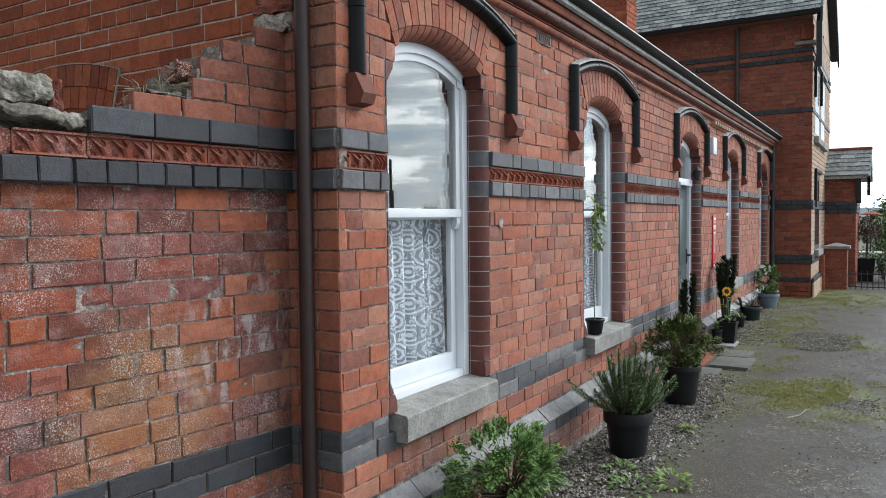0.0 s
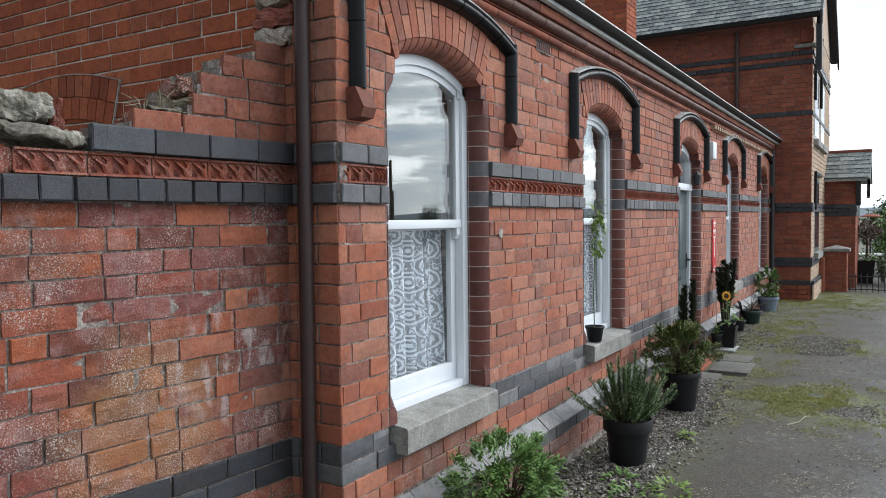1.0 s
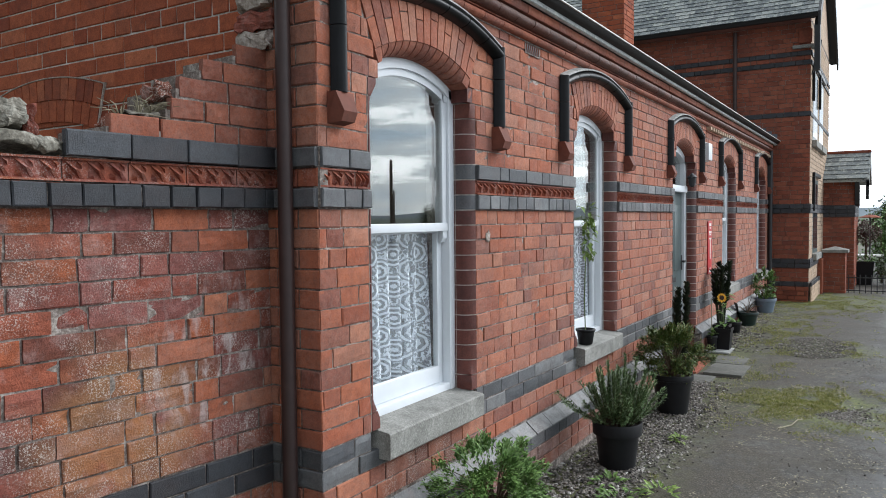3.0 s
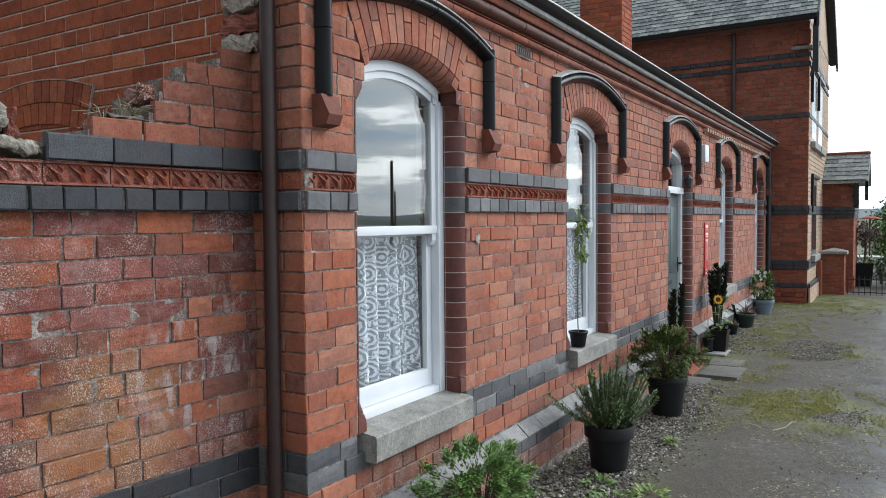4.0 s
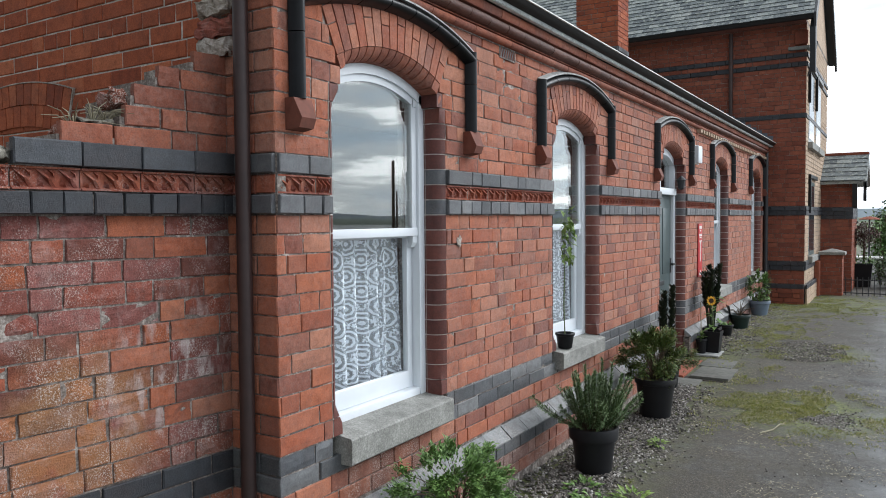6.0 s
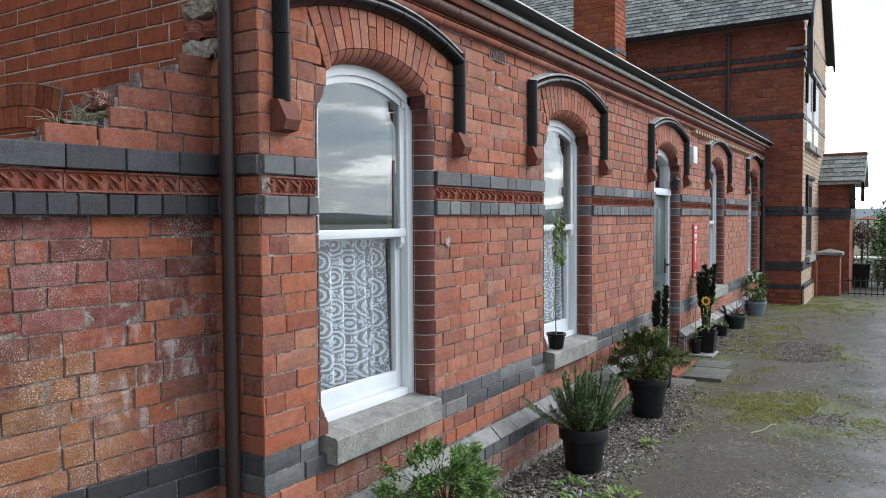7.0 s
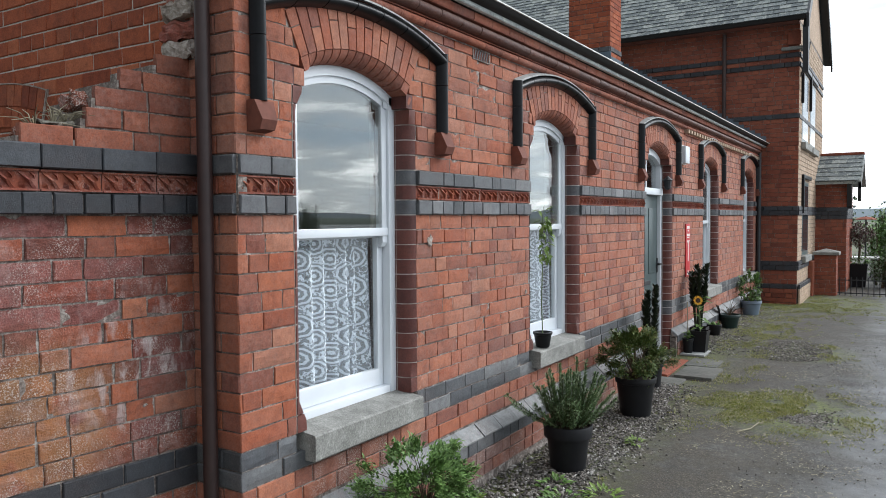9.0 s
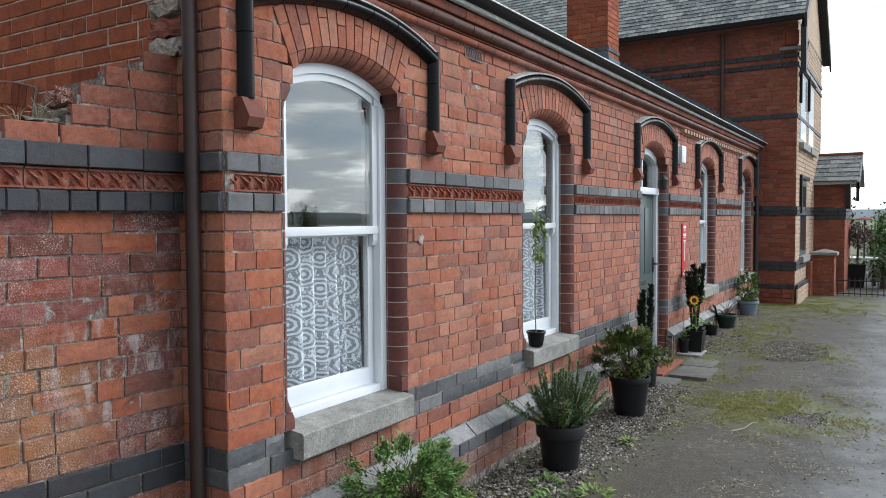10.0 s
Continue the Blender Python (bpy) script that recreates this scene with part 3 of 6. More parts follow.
# ---- string course of blue brick and terracotta ----
def relief_tile(length, height):
    """A pressed tile: flat ground with leaning leaf shapes proud of it."""
    mb = MB().box(-0.03, 0.0, -length / 2, length / 2, -height / 2, height / 2)
    for i in range(3):
        y = -length / 2 + length * (i + 0.5) / 3
        w, h = length / 7.5, height * 0.40
        mb.add([(0, y - w - 0.004, h), (0, y - w + 0.012, h), (0, y + w + 0.004, -h), (0, y + w - 0.012, -h), (0.013, y - 0.004, 0), (0.013, y + 0.004, 0)],
               [(0, 1, 5, 4), (1, 2, 5), (2, 3, 4, 5), (3, 0, 4)])
        mb.add([(0, y + w * 0.2, h), (0, y + w, h * 0.8), (0, y + w * 0.9, h * 0.1), (0.010, y + w * 0.6, h * 0.5)], [(0, 3, 1), (1, 3, 2), (2, 3, 0)])
        mb.add([(0, y - w * 0.2, -h), (0, y - w, -h * 0.8), (0, y - w * 0.9, -h * 0.1), (0.010, y - w * 0.6, -h * 0.5)], [(0, 3, 1), (1, 3, 2), (2, 3, 0)])
    mb.box(-0.02, 0.008, -length / 2, length / 2, height / 2 - 0.007, height / 2)
    mb.box(-0.02, 0.008, -length / 2, length / 2, -height / 2, -height / 2 + 0.007)
    return mb


def build_string_course(parent, frame, spans, bond_low="header", bond_up="flemish", proud=0.02, single=True):
    tile = BRICK_MESHES.setdefault("tile", relief_tile(0.236, C - 0.006).mesh("relief_tile", TERRACOTTA))
    lay = Bricklayer(parent, frame, 300 if single else 0)
    for a, b in lay_course(spans, 3, bond_low):
        lay.lay(a, b, BAND + 0.003, BAND + C - 0.003, BRICK_BLUE, proud)
    for a, b in lay_course(spans, 6, bond_up):
        lay.lay(a, b, BAND + 2 * C + 0.003, BAND + 3 * C - 0.003, BRICK_BLUE, proud)
    for lo, hi in spans:
        y = lo
        while y < hi - 0.03:
            w = min(0.2455, hi - y)
            ob = new("relief_tile", tile)
            ob.parent = parent
            ob.matrix_basis = frame @ Matrix.Translation((-0.006, y + w / 2, BAND + 1.5 * C)) @ Matrix.Diagonal((1.7, w / 0.2415 * 0.98, 1, 1))
            y += w
    lay.finish()


string_course = setting("string_course", MB().box(-0.03, 0.006, 0.002, 0.05, BAND + 0.004, BAND + 3 * C - 0.004), MORTAR, "string course of blue bricks with a pressed terracotta frieze", "trim")
build_string_course(string_course, FACE_X, free_spans(BAND + C))
# the pier's return, which looks down the yard wall
pier_return = Bricklayer(wall_front, face_minus_y(0.0), 60)
for k in range(-20, 13):
    z0 = BAND + k * C
    if z0 < 0:
        continue
    blue = k in (0, 2, -13, -14)
    for a, b in ([(-0.33, -0.235), (-0.231, -0.118), (-0.114, -0.004)] if k % 2 else [(-0.33, -0.24), (-0.235, -0.004)]):
        pier_return.lay(a, b, z0 + 0.0035, z0 + C - 0.0035, TERRACOTTA if k == 1 else BRICK_BLUE if blue else BRICK, 0.018 if k in (0, 2) else 0.0, 0, z0 > 0.5)
pier_return.finish()


# ---- arches: cut bricks in a ring ----
def voussoir(c, a0, a1, r0, r1):
    mb = MB()
    pts = [(r, a) for r in (r0, r1) for a in (a0, a1)]
    v = [(x, c + r * math.sin(a), ARC_Z + r * math.cos(a)) for x in (-0.13, 0.003) for r, a in pts]
    return mb.add(v, [(0, 1, 3, 2), (4, 6, 7, 5), (0, 4, 5, 1), (2, 3, 7, 6), (0, 2, 6, 4), (1, 5, 7, 3)])


def nose_profile(r, square):
    """Seven points of a quarter round, from the reveal to the face; square 1 fills it out to a sharp corner."""
    pts = []
    for i in range(7):
        t = i * math.pi / 12
        q = (-r + r * i / 3, 0.0) if i <= 3 else (0.0, r * (i - 3) / 3)
        w = 0.45                  # between a quarter round and a flat chamfer
        c = (-r + r * (math.sin(t) * (1 - w) + i / 6 * w), r * ((1 - math.cos(t)) * (1 - w) + i / 6 * w))
        pts.append((c[0] + (q[0] - c[0]) * square, c[1] + (q[1] - c[1]) * square))
    return pts


def build_arches():
    spread = math.asin(HALF_TOP / RAD)
    n = 15
    for c, half, sill in sorted(OPENINGS):
        for i in range(n):
            a0, a1 = -spread + 2 * spread * i / n + 0.004, -spread + 2 * spread * (i + 1) / n - 0.004
            mid = RAD + ARCH_NOSE + (RING - ARCH_NOSE) * (0.5 if i % 4 else 0.62)
            cut = [RAD + ARCH_NOSE, RAD + RING] if i % 2 else [RAD + ARCH_NOSE, mid, RAD + RING]
            for r0, r1 in zip(cut, cut[1:]):
                part("arch_brick", voussoir(c, a0, a1, r0 + 0.003, r1 - 0.003), BRICK, wall_front)
            # bullnose ring under the arch, stopped square at both ends
            rings = []
            for t in (a0, (a0 + a1) / 2, a1):
                square = min(1.0, max(0.0, (abs(t) / spread - 0.80) / 0.12))
                m = Matrix(((1, 0, 0, 0), (0, math.sin(t), 0, c + RAD * math.sin(t)), (0, math.cos(t), 0, ARC_Z + RAD * math.cos(t)), (0, 0, 0, 1)))
                prof = [(-0.135, 0.0)] + nose_profile(ARCH_NOSE, square) + [(-0.135, ARCH_NOSE)]
                rings.append([m @ Vector((a, b, 0)) for a, b in prof])
            k = len(rings[0])
            f = [(j * k + i2, j * k + (i2 + 1) % k, (j + 1) * k + (i2 + 1) % k, (j + 1) * k + i2) for j in range(2) for i2 in range(k)]
            f += [tuple(reversed(range(k))), tuple(2 * k + j for j in range(k))]
            part("arch_nose", MB().add([p for ring in rings for p in ring], f), CORNICE, wall_front, "", True)


build_arches()


# ---- bullnose jambs ----
def build_jambs():
    for c, half, sill in sorted(OPENINGS):
        low = -12 if sill > 0 else -19
        foot = BAND + low * C
        for side in (-1, 1):
            put = lambda prof, edge: [(x, c + side * (edge + y)) for x, y in (prof if side > 0 else prof[::-1])]
            inner = [(-0.17, 0.005)] + [(x - 0.003, y + 0.003) for x, y in nose_profile(NOSE, 0.0)] + [(-0.004, NOSE + 0.004), (-0.17, NOSE + 0.004)]
            part("jamb_pointing", MB().along_z(put(inner, half), foot, 2.30), POINTING, wall_front, "", True)
            for k in range(low, 9):
                z0 = BAND + k * C
                z1 = min(z0 + C - 0.003, SPRING + 0.012)
                if z1 - z0 < 0.015:
                    continue
                mat = BRICK_BLUE if k in (0, 2, -13, -14) else BRICK_PLUM
                if z0 > 2.25:
                    prof = [(-0.16, 0.0), (-0.004, 0.0), (-0.004, 0.1), (-0.16, 0.1)]
                    part("jamb_brick", MB().along_z(put(prof, HALF_TOP), z0 + 0.003, z1), mat, wall_front, "", True)
                    continue
                rings = []
                for i in range(4):
                    z = z0 + 0.003 + (z1 - z0 - 0.003) * i / 3
                    square = max((foot + 0.135 - z) / 0.085 if sill > 0 else 0.0, (z - 2.20) / 0.07)
                    prof = [(-0.094, 0.0)] + nose_profile(NOSE, min(1.0, max(0.0, square))) + [(-0.094, NOSE)]
                    rings.append([(x, y, z) for x, y in put(prof, half)])
                n = len(rings[0])
                f = [(j * n + i, j * n + (i + 1) % n, (j + 1) * n + (i + 1) % n, (j + 1) * n + i) for j in range(3) for i in range(n)]
                f += [tuple(reversed(range(n))), tuple(3 * n + j for j in range(n))]
                part("jamb_brick", MB().add([p for ring in rings for p in ring], f), mat, wall_front, "", True)
                part("jamb_brick", MB().along_z(put([(-0.165, 0.001), (-0.100, 0.001), (-0.100, 0.05), (-0.165, 0.05)], half), z0 + 0.003, z1), mat, wall_front)


build_jambs()
layer.finish()


# ---- windows ----
def arch_strip(mb, x0, x1, half0, half1, z_spring, rise, drop, n=20):
    """A bowed head between two heights: outer edge rises to z_spring + rise, inner one lies drop lower."""
    def z_at(y):
        R = (half0 ** 2 + rise ** 2) / (2 * rise)
        return z_spring + rise - R + math.sqrt(R * R - y * y)
    for i in range(n):
        a, b = -half0 + 2 * half0 * i / n, -half0 + 2 * half0 * (i + 1) / n
        v = [(x, y, z_at(y) - d) for x in (x0, x1) for y in (a, b) for d in (drop, 0)]
        mb.add(v, [(0, 1, 3, 2), (4, 6, 7, 5), (0, 4, 5, 1), (2, 3, 7, 6), (0, 2, 6, 4), (1, 5, 7, 3)])
    return mb


def arch_pane(x0, x1, half, z_low, z_spring, rise, n=20):
    R = (half ** 2 + rise ** 2) / (2 * rise)
    prof = [(-half, z_low), (half, z_low)]
    for i in range(n + 1):
        y = half - 2 * half * i / n
        prof.append((y, z_spring + rise - R + math.sqrt(R * R - y * y)))
    return MB().along_x(prof, x0, x1)


def build_window(name, c):
    win = thing(name, (0, 0, 0), "white painted sash window with arched head", "window")
    win["kind"] = "structure"
    f0, f1 = FRAME - 0.10, FRAME
    fr = MB()
    for s in (-1, 1):
        a, b = sorted((s * (HALF + 0.01), s * (HALF - 0.05)))
        fr.box(f0, f1, a, b, 0.70, 2.37, 0.006)
    arch_strip(fr, f0, f1, HALF + 0.01, HALF, 2.350, 0.118, 0.055)
    fr.box(f0, f1 - 0.004, -HALF + 0.05, HALF - 0.05, 0.70, 0.765, 0.006)
    for s in (-1, 1):
        a, b = sorted((s * (HALF + 0.005), s * (HALF - 0.085)))
        fr.box(f0 + 0.01, f1 - 0.008, a, b, 2.30, 2.41)
    part("window_frame", fr, UPVC, win, "", True)
    # upper sash, in front
    u0, u1 = FRAME - 0.045, FRAME - 0.015
    up = MB()
    for s in (-1, 1):
        a, b = sorted((s * (HALF - 0.052), s * (HALF - 0.095)))
        up.box(u0, u1, a, b, 1.60, 2.37, 0.005)
    up.box(u0, u1 + 0.006, -HALF + 0.05, HALF - 0.05, 1.600, 1.645, 0.005)
    arch_strip(up, u0, u1, HALF - 0.04, HALF - 0.09, 2.360, 0.092, 0.075)
    sash = part("upper_sash", up, UPVC, win, "", True)
    for s in (-1, 1):
        y = s * (HALF - 0.073)
        part("sash_horn", MB().along_y([(u0, 1.60), (u1, 1.60), (u1, 1.565), (u1 - 0.012, 1.54), (u0, 1.535)], y - 0.02, y + 0.02), UPVC, sash)
    for d in (0.004, 0.020):
        pane = part("pane", arch_pane(u0 + d, u0 + d + 0.004, HALF - 0.085, 1.643, 2.305, 0.085), GLASS, sash)
        pane.visible_shadow = False
    # lower sash, behind
    l0, l1 = FRAME - 0.085, FRAME - 0.05
    lo = MB()
    for s in (-1, 1):
        a, b = sorted((s * (HALF - 0.052), s * (HALF - 0.10)))
        lo.box(l0, l1, a, b, 0.76, 1.62, 0.005)
    lo.box(l0, l1, -HALF + 0.09, HALF - 0.09, 0.766, 0.86, 0.005)
    lo.box(l0, l1, -HALF + 0.09, HALF - 0.09, 1.59, 1.635, 0.005)
    sash = part("lower_sash", lo, UPVC, win, "", True)
    pane = part("pane", MB().box(l0 + 0.013, l0 + 0.017, -HALF + 0.098, HALF - 0.098, 0.858, 1.592), GLASS, sash)
    pane.visible_shadow = False
    # granite sill, worn at its edges
    sl = MB().along_y([(-0.24, 0.585), (0.060, 0.585), (0.066, 0.592), (0.066, 0.70), (0.058, 0.708), (-0.24, 0.742)], -HALF - 0.015, HALF + 0.02)
    part("window_sill", sl, GRANITE, win, "rough grey granite sill")
    win.matrix_basis = Matrix.Translation((0, c, 0))
    return win


def build_curtain(c):
    mb = MB()
    n = 90
    x = FRAME - 0.13
    for i in range(n + 1):
        y = -HALF + 0.06 + (2 * HALF - 0.12) * i / n
        d = 0.036 * math.sin(i * 0.55 + 0.8 * math.sin(i * 0.11)) + 0.012 * math.sin(i * 0.23 + 1.1)
        mb.v += [(x + d, y, 0.84 + 0.006 * math.sin(i * 0.5)), (x + d * 0.5, y, 1.60)]
    mb.f = [(2 * i, 2 * i + 2, 2 * i + 3, 2 * i + 1) for i in range(n)]
    ob = part("lace_curtain", mb, LACE, None, "", True)
    ob.matrix_basis = Matrix.Translation((0, c, 0))
    tagged(ob, "white lace net curtain gathered in folds behind the lower sash", "curtain", "curtains in the windows")
    return ob


for i, c in enumerate(WINDOWS):
    build_window("window_%d" % (i + 1), c)
    build_curtain(c)


# ---- door ----
def build_door():
    d = thing("door_1", (0, 0, 0), "grey-green panelled door in a white frame under a fanlight", "door")
    d["kind"] = "structure"
    f0, f1, H, z0 = FRAME - 0.10, FRAME, HALF_DOOR, 0.10
    fr = MB()
    for s in (-1, 1):
        a, b = sorted((s * (H + 0.01), s * (H - 0.065)))
        fr.box(f0, f1, a, b, z0 - 0.03, 2.35, 0.006)
    fr.box(f0, f1 + 0.03, -H + 0.06, H - 0.06, 1.945, 2.02, 0.008)
    arch_strip(fr, f0, f1, H + 0.01, H, 2.315, 0.145, 0.07)
    part("door_frame", fr, UPVC, d, "white painted frame", True)
    pane = part("fanlight", arch_pane(f0 + 0.04, f0 + 0.045, H - 0.06, 2.02, 2.275, 0.12), GLASS, d)
    pane.visible_shadow = False
    part("glazing_bar", MB().box(f0 + 0.03, f0 + 0.06, -0.014, 0.014, 2.02, 2.40), UPVC, d)
    leaf = MB().box(f0 + 0.02, f1 - 0.035, -H + 0.067, H - 0.067, z0, 1.942, 0.004)
    leaf = part("leaf", leaf, DOORPAINT, d, "", True)
    for y in (-0.215, 0.215):
        for za, zb in ((0.30, 0.85), (1.05, 1.80)):
            part("panel", MB().box(f1 - 0.045, f1 - 0.027, y - 0.15, y + 0.15, za, zb, 0.012), DOORPAINT, leaf, "", True)
    part("letter_plate", MB().box(f1 - 0.036, f1 - 0.026, -0.13, 0.13, 0.93, 0.98, 0.004), BLACK_IRON, leaf)
    part("door_handle", MB().tube([(f1 - 0.03, 0.40, 1.15), (f1 + 0.02, 0.40, 1.15), (f1 + 0.02, 0.30, 1.15)], 0.011, 8).box(f1 - 0.034, f1 - 0.026, 0.38, 0.42, 1.05, 1.22, 0.003), BLACK_IRON, leaf, "black handle", True)
    part("threshold", MB().box(-0.30, 0.02, -H, H, 0.0, 0.085, 0.006), GRANITE, d, "worn stone threshold")
    d.matrix_basis = Matrix.Translation((0, DOOR, 0))


build_door()


# ---- hood moulds ----
def build_hood(wide):
    """Black hood mould on two terracotta corbels, round the origin along y."""
    h = thing("hood_mould", (0, 0, 0), "black painted hood mould with pale top on terracotta corbels", "moulding", "hood moulds over the openings")
    rise, zs = 0.135, 2.60
    half = wide
    R = (half ** 2 + rise ** 2) / (2 * rise)
    n = 9
    nose = [(0.004 + 0.056 * math.sin(math.pi * i / (n - 1)) ** 0.7, -0.036 + 0.072 * i / (n - 1)) for i in range(n)]
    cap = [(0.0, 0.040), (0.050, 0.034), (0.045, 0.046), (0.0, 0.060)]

    def station(y):
        a = math.asin(y / R)
        z = zs + rise - R + math.sqrt(R * R - y * y)
        return Matrix(((1, 0, 0, 0), (0, math.sin(a), 0, y), (0, math.cos(a), 0, z), (0, 0, 0, 1)))

    cuts = [-half, -0.52, -0.31, -0.10, 0.11, 0.32, 0.53, half]
    for a, b in zip(cuts, cuts[1:]):
        st = [station(a + 0.003 + (b - a - 0.006) * i / 5) for i in range(6)]
        piece = part("hood_brick", MB().sweep(nose, st), HOODBLACK, h, "", True)
        part("weathered_top", MB().sweep(cap, st), PALE_GREY, piece, "pale upper edge")
    for s in (-1, 1):
        y = s * half
        pr = [(x, y + w) for x, w in nose]
        post = MB().along_z(pr, 2.19, 2.46)
        part("hood_post", post, HOODBLACK, h, "", True)
        part("hood_post", MB().along_z(pr, 2.464, zs + 0.045), HOODBLACK, h, "", True)
        a, b, t = y - 0.055, y + 0.055, 2.19
        prof = [(0.0, 0.0), (0.046, 0.0), (0.080, -0.082), (0.064, -0.122), (0.0, -0.130)]
        v = [(x, yy + (0.012 if yy < y else -0.012) * (x > 0.06), t + z) for yy in (a, b) for x, z in prof]
        f = [(0, 1, 2, 3, 4), (9, 8, 7, 6, 5)] + [(i, i + 5, (i + 1) % 5 + 5, (i + 1) % 5) for i in range(5)]
        part("corbel", MB().add(v, f), SANDSTONE, h, "terracotta corbel block")
    return h


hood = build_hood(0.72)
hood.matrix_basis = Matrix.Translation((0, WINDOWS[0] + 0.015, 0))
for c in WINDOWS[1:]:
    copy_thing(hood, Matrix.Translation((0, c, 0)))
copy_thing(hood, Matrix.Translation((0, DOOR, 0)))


# ---- cornice, gutter and roof of the range ----
def build_eaves():
    y0, y1 = -0.03, YEND - 0.03
    core = [(-0.30, TOP - 0.03), (0.006, TOP - 0.03), (0.006, TOP + 0.15), (-0.30, TOP + 0.15)]
    cornice = setting("cornice", MB().along_y(core, y0, y1), MORTAR, "moulded red brick cornice with two rolls under the eaves", "trim")
    half = 0.114
    bead = [(0.0, TOP - 0.024)] + [(0.014 + 0.027 * math.cos(t), TOP - 0.001 + 0.023 * math.sin(t)) for t in [-1.57 + 0.393 * i for i in range(9)]] + [(0.0, TOP + 0.022)]
    fillet = [(0.0, TOP + 0.024), (0.034, TOP + 0.024), (0.034, TOP + 0.031), (0.0, TOP + 0.031)]
    roll = [(0.0, TOP + 0.033)] + [(0.038 + 0.044 * math.cos(t), TOP + 0.066 + 0.033 * math.sin(t)) for t in [-1.57 + 0.393 * i for i in range(9)]] + [(0.0, TOP + 0.098)]
    crown = [(0.0, TOP + 0.101), (0.080, TOP + 0.101), (0.088, TOP + 0.112), (0.088, TOP + 0.150), (0.0, TOP + 0.150)]
    kinds = [("bead_brick", bead, CORNICE), ("fillet_brick", fillet, CORNICE), ("roll_brick", roll, ROLL), ("crown_brick", crown, CORNICE)]
    for name, prof, mat in kinds:
        me = MB().along_y(prof, -half, half).mesh(name, mat, True)
        y = y0 + half + (0.11 if mat is ROLL else 0.0)
        while y + half < y1:
            ob = new(name, me)
            ob.parent = cornice
            ob.matrix_basis = Matrix.Translation((rnd.uniform(-0.0015, 0.0015), y, rnd.uniform(-0.001, 0.001)))
            y += 0.232
    z = TOP + 0.112
    gut = [(x, TOP + d) for x, d in ((0.085, 0.176), (0.12, 0.177), (0.150, 0.186), (0.172, 0.202), (0.184, 0.222), (0.176, 0.222), (0.16, 0.206), (0.12, 0.189), (0.085, 0.188))]
    g = thing("gutter", (0.1, 0, z), "dark cast iron gutter with a white painted lip", "gutter")
    y = y0
    while y < y1 - 0.05:
        e = min(y + 1.83, y1)
        part("gutter_length", MB().along_y(gut, y + 0.001, e - 0.001), GUTTER_DARK, g, "", True)
        part("gutter_lip", MB().along_y([(0.174, TOP + 0.223), (0.194, TOP + 0.223), (0.194, TOP + 0.231), (0.174, TOP + 0.231)], y, e), WHITE_EDGE, g, "white painted lip")
        part("gutter_bead", MB().along_y([(0.092, TOP + 0.158), (0.112, TOP + 0.158), (0.116, TOP + 0.164), (0.112, TOP + 0.171), (0.092, TOP + 0.171)], y, e), WHITE_EDGE, g, "white painted bead")
        y = e
    # dentils further along the range
    band = setting("dentil_course", MB().box(0.001, 0.012, 7.15, YEND - 0.1, TOP - 0.092, TOP - 0.072), CORNICE, "row of small projecting brick dentils", "trim")
    # proud black blocks that paint the shade in the gaps between dentils
    shade = MB().box(0.001, 0.010, -0.032, 0.032, -0.022, 0.022).mesh("recess", HOODBLACK)
    d = MB().box(0.0, 0.055, -0.036, 0.036, -0.022, 0.022, 0.004).mesh("dentil", BRICK_BUFF_AND_LIT)
    y = 7.2
    while y < YEND - 0.12:
        ob = new("dentil", d)
        ob.parent = band
        ob.matrix_basis = Matrix.Translation((0.0, y, TOP - 0.050))
        ob = new("recess", shade)
        ob.parent = band
        ob.matrix_basis = Matrix.Translation((0.0, y + 0.07, TOP - 0.050))
        y += 0.14


build_eaves()


def slates(mb, origin, along, up, width, length, sw, sl, th=0.008, seed=3):
    """Overlapping slates on a slope: along the eave, up the slope."""
    r = random.Random(seed)
    along, up = Vector(along).normalized(), Vector(up).normalized()
    nrm = along.cross(up).normalized()
    if nrm.z < 0:
        nrm = -nrm
    for j in range(int(length / sl)):
        off = sw / 2 if j % 2 else 0
        for i in range(-1, int(width / sw) + 1):
            a, b = max(0, i * sw + off), min(width, (i + 1) * sw + off)
            if b - a < 0.03:
                continue
            a, b = a + 0.002, b - 0.002
            lo, hi = j * sl + r.uniform(-0.006, 0.006), j * sl + sl * 1.15
            p = lambda s, t, n: Vector(origin) + along * s + up * t + nrm * n
            lift = r.uniform(0, 0.004)
            v = [p(a, lo, 0.012 + lift), p(b, lo, 0.012 + lift), p(b, hi, 0.0), p(a, hi, 0.0), p(a, lo, 0.012 + th + lift), p(b, lo, 0.012 + th + lift), p(b, hi, th), p(a, hi, th)]
            mb.add(v, [(4, 5, 6, 7), (0, 1, 5, 4), (1, 2, 6, 5), (3, 0, 4, 7)])
    return mb


SL = radians(32.0)
EAVE_X, EAVE_Z = 0.13, TOP + 0.215


